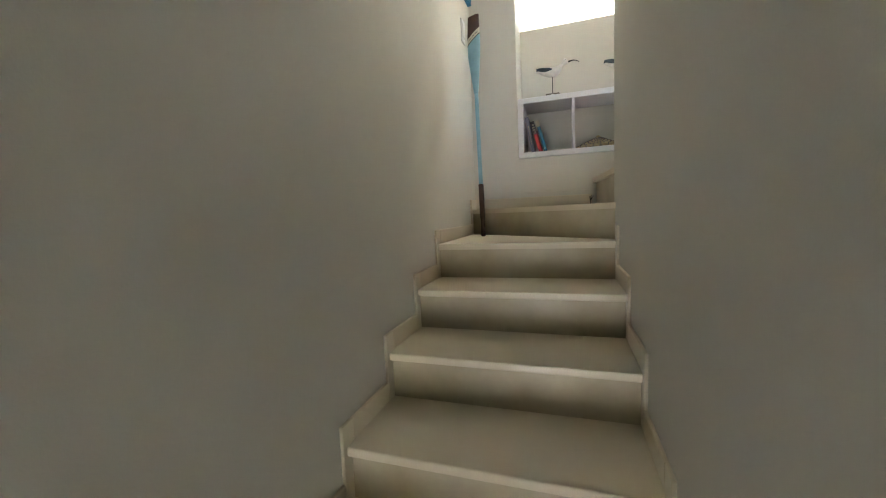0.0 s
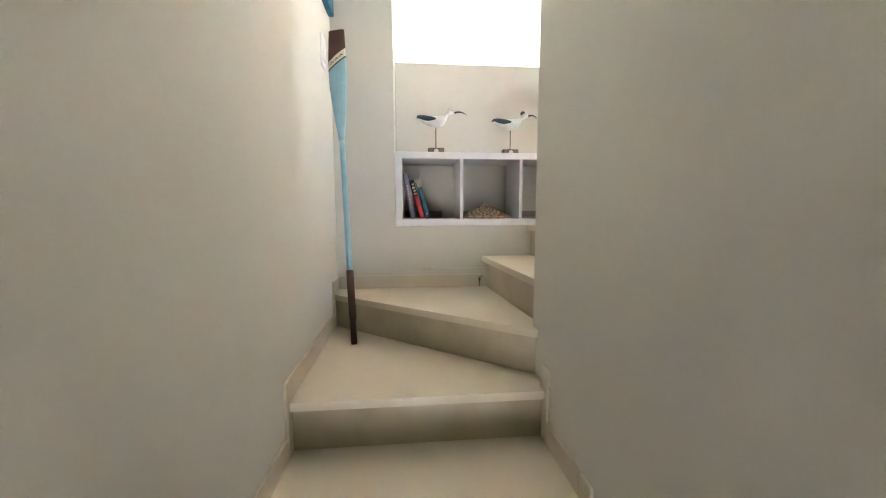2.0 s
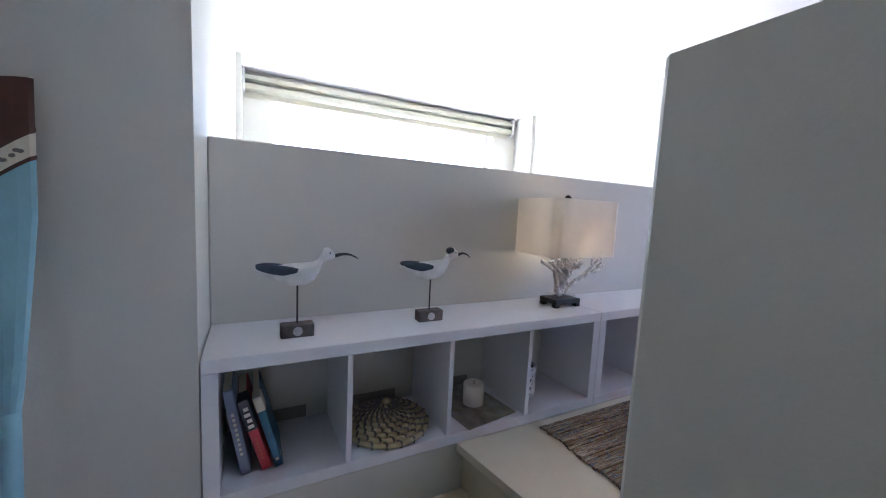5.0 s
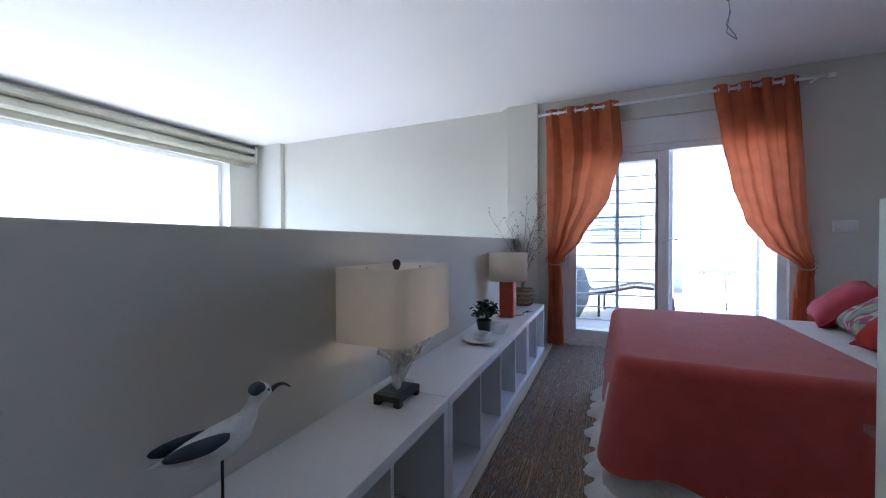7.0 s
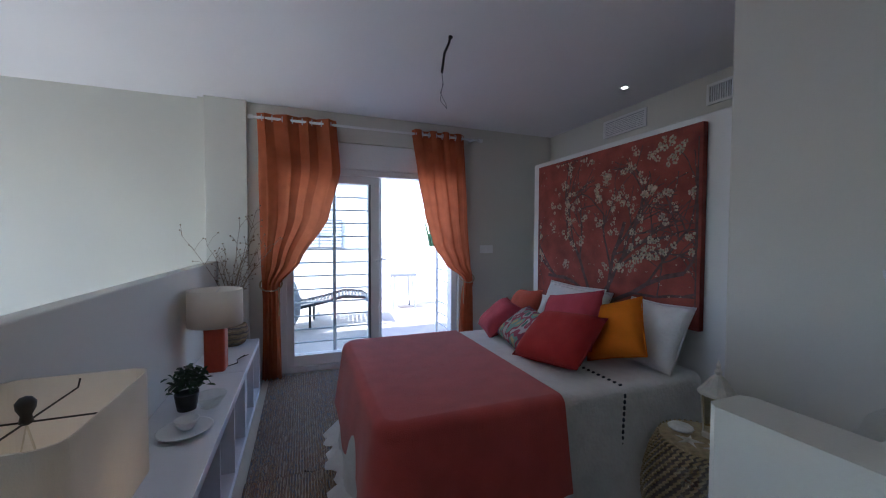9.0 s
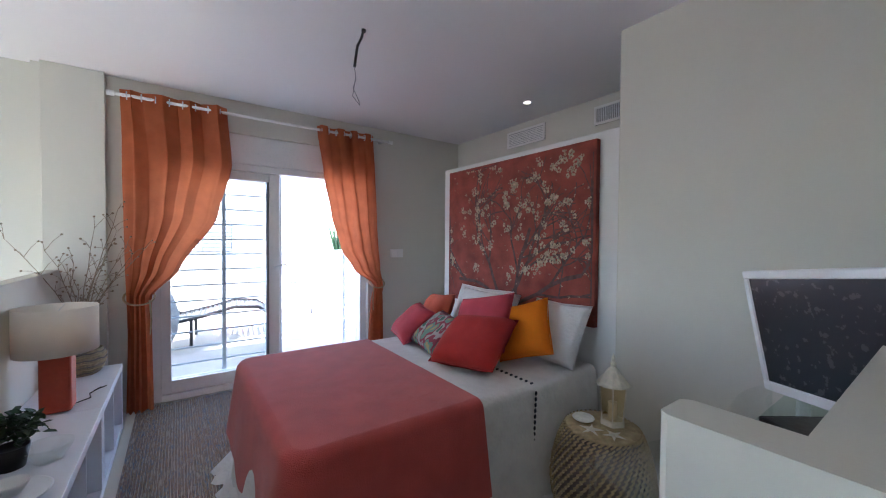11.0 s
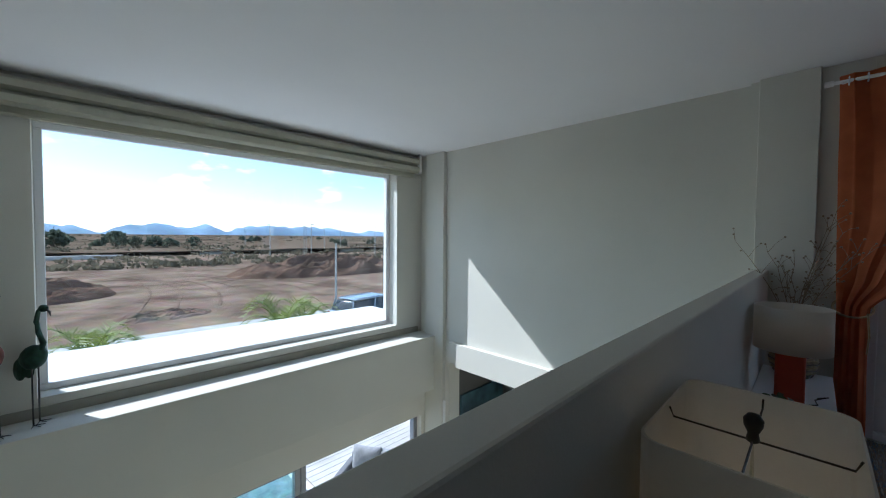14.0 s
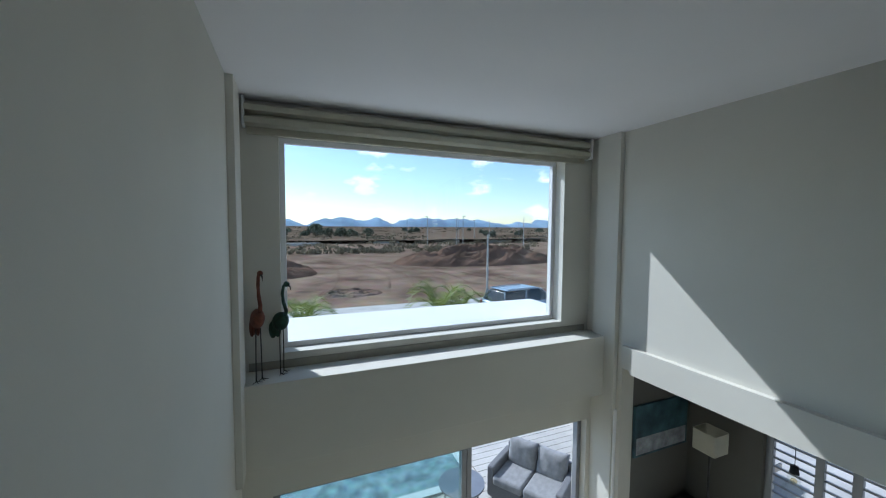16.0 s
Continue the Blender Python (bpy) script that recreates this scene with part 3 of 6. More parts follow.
def shore_bird(x, y, hs, beak):
    b = thing("shore_bird", "painted wooden shore bird on a thin rod and grey block", "ornament", (x, y, 0.42), group="wooden shore birds")
    part("block", B(-0.048, 0.048, -0.022, 0.022, 0, 0.04, bev=0.003), M_GREYWOOD, b, "grey washed wooden block")
    part("emblem", cyl(bmesh.new(), (0.0, -0.0235, 0.02), (0.0, -0.0215, 0.02), 0.014, seg=20), M_BIRD, b, "small round white emblem")
    part("rod", cyl(bmesh.new(), (0, 0, 0.04), (0, 0, 0.04 + hs), 0.0028, seg=8), M_BLACK, b)
    zc = 0.04 + hs + 0.022
    bm = bmesh.new()
    prof = [(-0.125, 0.001, 0.016), (-0.10, 0.007, 0.013), (-0.06, 0.024, 0.005), (-0.02, 0.034, 0.0), (0.02, 0.035, 0.001), (0.048, 0.029, 0.010), (0.064, 0.022, 0.030), (0.070, 0.019, 0.046), (0.076, 0.0225, 0.058), (0.090, 0.0215, 0.062), (0.102, 0.014, 0.059), (0.112, 0.005, 0.055)]
    rings = []
    for px_, r, pz in prof:
        rings.append([bm.verts.new((px_, r * 0.78 * math.cos(a), zc + pz + r * math.sin(a))) for a in [2 * math.pi * k / 14 for k in range(14)]])
    for p, q in zip(rings, rings[1:]):
        for k in range(14):
            bm.faces.new((p[k], p[(k + 1) % 14], q[(k + 1) % 14], q[k]))
    bm.faces.new(list(reversed(rings[0])))
    bm.faces.new(rings[-1])
    part("body", bm, M_BIRD, b, smooth=True)
    for s in (-1, 1):
        part("wing", ball(bmesh.new(), (-0.045, s * 0.0195, zc + 0.016), 0.046, 1.55, 0.16, 0.33, rot=Matrix.Rotation(radians(9), 4, "Y")), M_NAVY, b, "dark navy painted wing", smooth=True)
    if beak < 0.06:
        part("cap", ball(bmesh.new(), (0.078, 0, zc + 0.071), 0.0185, 0.95, 0.95, 0.75), M_NAVY, b, smooth=True)
    for s in (-1, 1):
        part("eye", ball(bmesh.new(), (0.093, s * 0.0155, zc + 0.066), 0.0028, seg=6), M_BLACK, b)
    pts = [(0.110 + beak * t, 0, zc + 0.055 + 0.012 * math.sin(t * 2.2) - 0.020 * t * t) for t in [k / 6 for k in range(7)]]
    part("beak", tube(bmesh.new(), pts, 0.0062, 8, 0.3), M_BLACK, b, smooth=True)
    return b


shore_bird(0.245, 0.12, 0.13, 0.075)
shore_bird(0.705, 0.14, 0.125, 0.055)

# coral lamp with the rounded rectangular shade
lamp = thing("table_lamp", "coral-shaped table lamp with a cream rectangular shade, lit", "lamp", (1.385, 0.165, 0.42))
lamp.matrix_basis = pose(1.385, 0.165, 0.42) @ Matrix.Diagonal((0.88, 0.88, 0.88, 1))
part("stand", B(-0.085, 0.085, -0.06, 0.06, 0.018, 0.042, bev=0.004), M_BLACK, lamp, "black lacquered stand")
for sx in (-1, 1):
    for sy in (-1, 1):
        part("foot", B(sx * 0.07 - 0.014, sx * 0.07 + 0.014, sy * 0.045 - 0.014, sy * 0.045 + 0.014, 0.0, 0.018, bev=0.002), M_BLACK, lamp)
part("plinth", B(-0.065, 0.065, -0.045, 0.045, 0.042, 0.062, bev=0.003), M_ACRYLIC, lamp, "clear acrylic plinth")
rnd = random.Random(4)
bm = bmesh.new()


def coral(p, d, r, depth):
    q = p + d * rnd.uniform(0.026, 0.044)
    tube(bm, [p, (p + q) / 2 + Vector((rnd.uniform(-.004, .004), rnd.uniform(-.004, .004), 0)), q], r, 6, 0.85)
    ball(bm, q, r * 1.05, seg=6)
    if depth:
        for k in range(2 if depth > 1 else rnd.choice((2, 3))):
            dd = (d + Vector((rnd.uniform(-0.95, 0.95), rnd.uniform(-0.6, 0.6), rnd.uniform(-0.05, 0.5)))).normalized()
            coral(q, dd, r * 0.86, depth - 1)


for k in range(4):
    coral(Vector((rnd.uniform(-.025, .025), rnd.uniform(-.015, .015), 0.06)), Vector((-0.8 + 0.53 * k, rnd.uniform(-.3, .3), 0.9)).normalized(), 0.0135, 5)
bmesh.ops.scale(bm, vec=(1.25, 1.1, 1.18), verts=bm.verts, space=Matrix.Translation((0, 0, -0.06)))
part("coral", bm, M_CORALROCK, lamp, "white branching coral", smooth=True)
part("stem", cyl(bmesh.new(), (0, 0, 0.06), (0, 0, 0.30), 0.006), M_STEEL, lamp)
part("bulb", ball(bmesh.new(), (0, 0, 0.33), 0.028), glow("warm_bulb", (1.0, 0.72, 0.38), 1.5), lamp, smooth=True)


def rounded_rect(hx, hy, r, n=6):
    pts = []
    for cx, cy, a0 in ((hx - r, hy - r, 0), (-hx + r, hy - r, 90), (-hx + r, -hy + r, 180), (hx - r, -hy + r, 270)):
        for k in range(n + 1):
            a = radians(a0 + 90 * k / n)
            pts.append((cx + r * math.cos(a), cy + r * math.sin(a)))
    return pts


def shade(bm, outer, z0, z1, th=0.003):
    inner = [(x * (1 - th / 0.12), y * (1 - th / 0.12)) for x, y in outer]
    ring = [[bm.verts.new((x, y, zz)) for x, y in pp] for pp, zz in ((outer, z0), (outer, z1), (inner, z1), (inner, z0))]
    n = len(outer)
    for a in range(4):
        p, q = ring[a], ring[(a + 1) % 4]
        for k in range(n):
            bm.faces.new((p[k], p[(k + 1) % n], q[(k + 1) % n], q[k]))
    return bm


part("shade", shade(bmesh.new(), rounded_rect(0.215, 0.155, 0.045), 0.27, 0.545), M_SHADE, lamp, "cream linen rectangular shade with rounded corners")
for ax in ((0.21, 0), (-0.21, 0), (0, 0.15), (0, -0.15)):
    part("spoke", tube(bmesh.new(), [(0, 0, 0.515), (ax[0] * 0.93, ax[1] * 0.93, 0.515), (ax[0] * 0.985, ax[1] * 0.985, 0.535)], 0.0022, 6), M_BLACK, lamp)
part("harp", tube(bmesh.new(), [(0.0, 0, 0.30), (0.028, 0, 0.36), (0.026, 0, 0.44), (0, 0, 0.51), (-0.026, 0, 0.44), (-0.028, 0, 0.36), (0, 0, 0.30)], 0.002, 6), M_LANTERN, lamp, "brass harp")
part("finial", lathe(bmesh.new(), [(0.006, 0.51), (0.012, 0.515), (0.009, 0.53), (0.016, 0.545), (0.017, 0.558), (0.010, 0.568), (0.001, 0.571)], 16), M_BLACK, lamp, "black turned finial", smooth=True)
ll = new("lamp_light", bpy.data.lights.new("lamp_light", "POINT"))
ll.data.energy, ll.data.color, ll.data.shadow_soft_size = 0.16, (1.0, 0.76, 0.50), 0.03
ll.location = (1.385, 0.165, 0.685)

# red lamp with drum shade
l2 = thing("drum_lamp", "red table lamp with a cream drum shade on the shelf", "lamp", (3.01, 0.165, 0.42))
part("base", B(-0.055, 0.055, -0.055, 0.055, 0, 0.28, bev=0.014, seg=3), M_REDCER, l2, "red rounded square base")
part("neck", cyl(bmesh.new(), (0, 0, 0.28), (0, 0, 0.36), 0.008), M_STEEL, l2)
part("drum", shade(bmesh.new(), [(0.145 * math.cos(2 * math.pi * k / 48), 0.145 * math.sin(2 * math.pi * k / 48)) for k in range(48)], 0.275, 0.485), M_SHADE, l2, "cream linen drum shade", smooth=True)
for k in range(3):
    a = 2.1 * k
    part("spoke", tube(bmesh.new(), [(0, 0, 0.46), (0.14 * math.cos(a), 0.14 * math.sin(a), 0.475)], 0.002, 6), M_STEEL, l2)
part("bulb", ball(bmesh.new(), (0, 0, 0.385), 0.026), glow("dim_bulb", (1.0, 0.75, 0.45), 1.0), l2, smooth=True)
part("cord", tube(bmesh.new(), [(0.03, -0.05, 0.006), (0.08, -0.10, 0.006), (0.13, -0.09, 0.012), (0.15, -0.13, 0.03), (0.19, -0.10, 0.006), (0.24, -0.14, 0.006)], 0.003, 6), M_BLACK, l2, "black cord")

# plant in a dark pot
pl = thing("potted_plant", "small leafy plant in a dark pot on the shelf", "plant", (2.48, 0.185, 0.42))
part("pot", lathe(bmesh.new(), [(0.0, 0.0), (0.038, 0.0), (0.05, 0.075), (0.046, 0.075), (0.044, 0.06), (0.0, 0.06)], 20), M_BLACK, pl, smooth=True)
bm = bmesh.new()
rnd = random.Random(8)
for k in range(150):
    a, e = rnd.uniform(0, 6.28), rnd.uniform(0.0, 1.45)
    r = rnd.uniform(0.03, 0.105)
    c = Vector((r * math.cos(a) * math.cos(e), r * math.sin(a) * math.cos(e), 0.09 + r * math.sin(e) * 1.05))
    m = Matrix.Translation(c) @ Euler((rnd.uniform(-.9, .9), rnd.uniform(-.9, .9), a)).to_matrix().to_4x4()
    pts = [m @ Vector(p) for p in ((-0.02, 0, 0), (-0.006, 0.010, 0.004), (0.012, 0.008, 0.003), (0.022, 0, -0.003), (0.012, -0.008, 0.003), (-0.006, -0.010, 0.004))]
    bm.faces.new([bm.verts.new(p) for p in pts])
part("foliage", bm, M_LEAF, pl)
# bowls and dish
def bowl(name, x, y, r, h, label, m=M_PLASTIC, z0=0.42):
    return solo(name, lathe(bmesh.new(), [(0.0, 0.004), (r * 0.5, 0.0), (r * 0.55, 0.002), (r * 0.92, h * 0.7), (r, h), (r * 0.94, h), (r * 0.5, 0.008), (0.0, 0.008)], 28), m, label, "bowl", (x, y, z0), smooth=True)
bowl("dish", 2.23, 0.13, 0.10, 0.022, "white shallow scalloped dish on the shelf")
bowl("bowl", 2.25, 0.13, 0.045, 0.04, "small white ceramic bowl standing in the dish", z0=0.432)
bowl("glass_bowl", 2.47, 0.09, 0.07, 0.06, "clear glass bowl on the shelf", M_ACRYLIC)
# wicker vase with dry branches
vz = thing("branch_vase", "round wicker pot with tall dry twigs on the shelf", "vase", (3.58, 0.17, 0.42))
part("pot", lathe(bmesh.new(), [(0.0, 0.0), (0.07, 0.0), (0.105, 0.06), (0.11, 0.10), (0.095, 0.15), (0.088, 0.15), (0.10, 0.10), (0.0, 0.03)], 24), M_WICKER, vz, smooth=True)
for k in range(7):
    zz = 0.02 + k * 0.019
    rr = [0.088, 0.096, 0.103, 0.109, 0.111, 0.108, 0.100][k]
    part("weave", tube(bmesh.new(), [(rr * math.cos(2 * math.pi * i / 28), rr * math.sin(2 * math.pi * i / 28), zz + 0.003 * math.sin(i * 2.2)) for i in range(29)], 0.004, 5), M_ROPE if k % 2 else M_GREYWOOD, vz)
rnd = random.Random(12)
for k in range(12):
    bm = bmesh.new()
    a = rnd.uniform(1.4, 6.0)
    lean = rnd.uniform(0.15, 0.58)
    H_ = rnd.uniform(0.58, 1.0)
    pts = [Vector((0, 0, 0.10))]
    for i in range(1, 8):
        f = i / 7
        pts.append(Vector((math.cos(a) * lean * f * f * (0.6 if math.sin(a) > 0 else 1) + rnd.uniform(-.012, .012), math.sin(a) * lean * f * f * 0.55 + rnd.uniform(-.012, .012), 0.10 + (H_ - 0.1) * f)))
    tube(bm, pts, 0.0035, 5, 0.35)
    for i in range(3, 8):
        for j in range(2):
            d = Vector((rnd.uniform(-.12, .10), rnd.uniform(-.08, .05), rnd.uniform(0.02, .10)))
            q = pts[i] + d
            tube(bm, [pts[i], pts[i] + d * 0.5 + Vector((0, 0, 0.01)), q], 0.0016, 4, 0.5)
            ball(bm, q, 0.0055, seg=6)
    part("twig", bm, M_TWIG, vz)

# shelf contents
M_BOOKRED = mat("red_cover", (0.50, 0.035, 0.045), 0.4, var=0.08)
M_BOOKBLUE = mat("blue_cover", (0.02, 0.12, 0.24), 0.4, var=0.35, scale=14, tint=(0.03, 0.22, 0.36))
M_BOOKGREY = mat("grey_cover", (0.24, 0.26, 0.33), 0.5, var=0.08)
M_BOOKBLACK = mat("black_cover", (0.015, 0.014, 0.016), 0.4, var=0.1)
for word, m, x_, th, hh, tilt in (("tall grey", M_BOOKGREY, 0.092, 0.026, 0.265, 10), ("black and red", M_BOOKRED, 0.146, 0.027, 0.232, 16), ("blue and white", M_BOOKBLUE, 0.182, 0.023, 0.235, 15)):
    b = thing("book", f"{word} hardback book leaning in the shelf", "book", (x_, 0.060, 0.039), group="leaning books", ry=-tilt)
    part("cover", B(0, th, 0, 0.19, 0, hh, bev=0.003, seg=1), m, b)
    part("page_block", B(0.003, th - 0.003, 0.004, 0.1905, 0.003, hh + 0.0008), M_CREAM, b)
    if m == M_BOOKRED:
        part("spine_panel", B(-0.0008, th + 0.0008, -0.0008, 0.06, hh * 0.58, hh + 0.0009, bev=0.002, seg=1), M_BOOKBLACK, b, "black upper spine")
        for k in range(4):
            part("spine_bar", B(th * (0.2 + 0.1 * (k % 2)), th * 0.78, -0.0018, -0.0007, hh * (0.62 + 0.08 * k), hh * (0.665 + 0.08 * k)), M_CREAM, b)
        for k in range(6):
            part("spine_bar", B(th * 0.38, th * 0.62, -0.0012, 0, hh * (0.16 + 0.055 * k), hh * (0.195 + 0.055 * k)), M_SALMON, b)
    elif m == M_BOOKBLUE:
        part("spine_panel", B(-0.0008, th + 0.0008, -0.0008, 0.05, hh * 0.80, hh + 0.0009, bev=0.002, seg=1), M_CREAM, b, "pale printed upper spine")
        part("spine_bar", B(th * 0.3, th * 0.7, -0.0012, 0, hh * 0.10, hh * 0.13), M_CREAM, b)
    else:
        for k in range(9):
            part("spine_bar", B(th * 0.36, th * 0.64, -0.0012, 0, hh * (0.24 + 0.058 * k), hh * (0.275 + 0.058 * k)), M_CREAM, b)
lid = thing("woven_lid", "round striped woven basket lid lying in the shelf", "basket", (0.555, 0.155, 0.039))
for k in range(9):
    r0 = 0.150 - k * 0.0165
    zz = 0.012 + k * 0.0075
    part("coil", tube(bmesh.new(), [(r0 * math.cos(2 * math.pi * i / 40), r0 * math.sin(2 * math.pi * i / 40), zz) for i in range(41)], 0.0098, 6), M_ROPE, lid, smooth=True)
    for i in range(0, 40, 2):
        if r0 < 0.03 and i % 6:
            continue
        a = 2 * math.pi * (i + (k % 2)) / 40
        part("stitch", B(-0.0105, 0.0105, -0.0035, 0.0035, -0.0104, 0.0104, m=Matrix.Translation((r0 * math.cos(a), r0 * math.sin(a), zz)) @ Matrix.Rotation(a + 0.6, 4, "Z")), M_GREYWOOD, lid)
part("knob", ball(bmesh.new(), (0, 0, 0.085), 0.017, sz=0.8), M_ROPE, lid, smooth=True)
solo("magazine", B(-0.12, 0.12, -0.15, 0.15, 0, 0.006, bev=0.001, seg=1), mat("green_beige_print", (0.30, 0.28, 0.20), 0.4, var=0.4, scale=18, bump=0, tint=(0.50, 0.46, 0.36)), "thin printed magazine lying in the shelf", "magazine", (0.915, 0.16, 0.039), 8)
cd = thing("candle", "short cream pillar candle on a magazine in the shelf", "candle", (0.93, 0.15, 0.046))
part("wax", lathe(bmesh.new(), [(0.0, 0.0), (0.042, 0.0), (0.043, 0.082), (0.038, 0.086), (0.0, 0.080)], 24), M_WAX, cd, smooth=True)
part("wick", cyl(bmesh.new(), (0, 0, 0.078), (0, 0, 0.096), 0.0015, seg=6), M_BLACK, cd)
lan = thing("pierced_lantern", "white pierced ceramic tealight holder in the shelf", "candle holder", (1.19, 0.15, 0.039))
part("inner", cyl(bmesh.new(), (0, 0, 0.004), (0, 0, 0.125), 0.040, seg=24), M_GREYWOOD, lan)
for zz in (0.006, 0.022, 0.112, 0.128):
    part("rim", tube(bmesh.new(), [(0.047 * math.cos(2 * math.pi * i / 30), 0.047 * math.sin(2 * math.pi * i / 30), zz) for i in range(31)], 0.006, 6), M_PLASTIC, lan)
for s in (-1, 1):
    for k in range(12):
        a0 = 2 * math.pi * k / 12
        part("lattice", tube(bmesh.new(), [(0.047 * math.cos(a0 + s * 1.3 * f), 0.047 * math.sin(a0 + s * 1.3 * f), 0.022 + 0.09 * f) for f in [j / 8 for j in range(9)]], 0.0042, 5), M_PLASTIC, lan)
bd = thing("dark_ornament", "small dark bird ornament standing in the shelf", "ornament", (1.98, 0.12, 0.039))
part("body", ball(bmesh.new(), (0, 0, 0.10), 0.04, 1.7, 0.7, 0.75), M_BLACK, bd, smooth=True)
part("leg", cyl(bmesh.new(), (-0.02, 0, 0), (-0.01, 0, 0.10), 0.006), M_BLACK, bd)
part("tail", tube(bmesh.new(), [(0.04, 0, 0.11), (0.09, 0, 0.13), (0.12, 0, 0.135)], 0.014, 8, 0.4), M_BLACK, bd)
sk = thing("wall_socket", "white wall socket on the parapet", "socket", (1.30, PAR_Y0, 0.70))
part("plate", B(-0.04, 0.04, -0.010, 0, -0.04, 0.04, bev=0.003), M_PLASTIC, sk)
part("insert", cyl(bmesh.new(), (0, -0.012, 0), (0, -0.009, 0), 0.022, seg=20), M_STEEL, sk)

# ---- things: bedroom ----
for x0, x1, y0, y1 in ((1.13, 2.47, -1.35, -0.045), (2.485, 3.95, -2.1, -0.05)):
    rg = thing("rag_rug", "multicoloured woven rag rug on the marble floor", "rug", ((x0 + x1) / 2, (y0 + y1) / 2, 0.0), group="rag rugs")
    hx, hy = (x1 - x0) / 2, (y1 - y0) / 2
    bm = bmesh.new()
    n = int((y1 - y0) / 0.014)
    for i in range(n):
        yy = -hy + (i + 0.5) * (2 * hy / n)
        e = 0.012 * math.sin(i * 12.9898) % 0.012
        bx(bm, -hx - e, hx + e, yy - 0.0062, yy + 0.0062, 0.001, 0.009 + 0.003 * math.sin(i * 5.1))
    o = part("strip", bm, M_RUG, rg)
    o["kind"] = "stuff"
solo("floor_mat", B(-0.55, 0.55, -0.45, 0.45, 0.001, 0.009, bev=0.002, seg=1), M_RUG, "woven rug beside the bed", "rug", (1.75, -1.75, 0))

BX0, BX1, BYF, BYH, BZ = 1.72, 2.91, -0.56, -2.19, 0.55
bed = thing("bed", "double bed with a coral throw and white linen bedspread, made", "bed", ((BX0 + BX1) / 2, (BYF + BYH) / 2, 0))


def U_path(x0, x1, yf, yh, r, n):
    """Border from the far side round the foot to the near side, with rounded corners."""
    pts = []
    def line(a, b):
        k = max(2, int((Vector(b) - Vector(a)).length / n))
        for i in range(k):
            pts.append((Vector(a) + (Vector(b) - Vector(a)) * i / k))
    line((x1, yh), (x1, yf - r))
    for i in range(6):
        a = radians(90 * i / 6)
        pts.append(Vector((x1 - r + r * math.cos(a), yf - r + r * math.sin(a))))
    line((x1 - r, yf), (x0 + r, yf))
    for i in range(6):
        a = radians(90 + 90 * i / 6)
        pts.append(Vector((x0 + r + r * math.cos(a), yf - r + r * math.sin(a))))
    line((x0, yf - r), (x0, yh))
    pts.append(Vector((x0, yh)))
    return pts


def drape(bm, x0, x1, yf, yh, z1, z0, flare, wave, freq, r=0.07, rr=0.045, hem=0.0, seed=1):
    pts = U_path(x0, x1, yf, yh, r, 0.03)
    n = len(pts)
    c = Vector(((x0 + x1) / 2, (yf + yh) / 2))
    out = []
    for i in range(n):
        a, b = pts[max(0, i - 1)], pts[min(n - 1, i + 1)]
        t = (b - a).normalized()
        out.append(Vector((t.y, -t.x)) * -1 if Vector((t.y, -t.x)).dot(pts[i] - c) < 0 else Vector((t.y, -t.x)))
    rows = []
    def row(off, z, w):
        ring = []
        s = 0
        for i in range(n):
            if i:
                s += (pts[i] - pts[i - 1]).length
            wv = w * (math.sin(s * freq + seed) * 0.6 + math.sin(s * freq * 0.43 + 2 * seed) * 0.6 + 0.5 * noise.noise((s * 3, seed, 0)))
            p = pts[i] + out[i] * (off + wv)
            ring.append(bm.verts.new((p.x, p.y, z + hem * w / max(wave, 1e-6) * math.sin(s * freq * 2.3 + seed))))
        rows.append(ring)
    row(-rr, z1, 0)
    for k in range(1, 5):
        a = radians(90 * k / 4)
        row(-rr + rr * math.sin(a), z1 - rr * (1 - math.cos(a)), 0)
    K = 9
    for k in range(1, K + 1):
        f = k / K
        row(flare * f, z1 - rr - (z1 - rr - z0) * f, wave * f)
    for p, q in zip(rows, rows[1:]):
        for i in range(n - 1):
            bm.faces.new((p[i], p[i + 1], q[i + 1], q[i]))
    bm.faces.new([bm.verts.new(v.co) for v in rows[0]])
    return bm


def local(o):
    """Move a part's mesh, built in room coordinates, under its thing."""
    o.data.transform(o.parent.matrix_basis.inverted())
    return o


local(part("mattress", B(BX0 + 0.02, BX1 - 0.02, BYH, BYF - 0.03, 0.06, BZ - 0.02, bev=0.05, seg=3), M_LINEN, bed))
local(part("bedspread", drape(bmesh.new(), BX0, BX1, BYF, BYH + 0.02, BZ, 0.05, 0.05, 0.022, 16, hem=0.006, seed=3), M_LINEN, bed, "white textured linen bedspread", smooth=True))
local(part("frill", drape(bmesh.new(), BX0 + 0.005, BX1 - 0.005, BYF - 0.005, BYH + 0.05, 0.16, 0.012, 0.115, 0.030, 55, hem=0.010, seed=6), M_LINEN, bed, "white ruffled bed skirt", smooth=True))
throw = thing("throw", "coral quilted throw over the foot of the bed", "throw", ((BX0 + BX1) / 2, BYF, BZ))
local(part("cloth", drape(bmesh.new(), BX0 - 0.012, BX1 + 0.012, BYF + 0.012, -1.335, BZ + 0.012, 0.17, 0.045, 0.022, 9, r=0.10, hem=0.02, seed=9), M_CORAL, throw, smooth=True))
bm = bmesh.new()
rnd = random.Random(3)
for k in range(320):
    x_, y_ = rnd.uniform(BX0 + 0.1, BX1 - 0.1), rnd.uniform(-1.3, BYF - 0.1)
    ball(bm, (x_, y_, BZ + 0.013), 0.006, rnd.uniform(0.6, 1.8), rnd.uniform(0.6, 1.4), 0.12, seg=6)
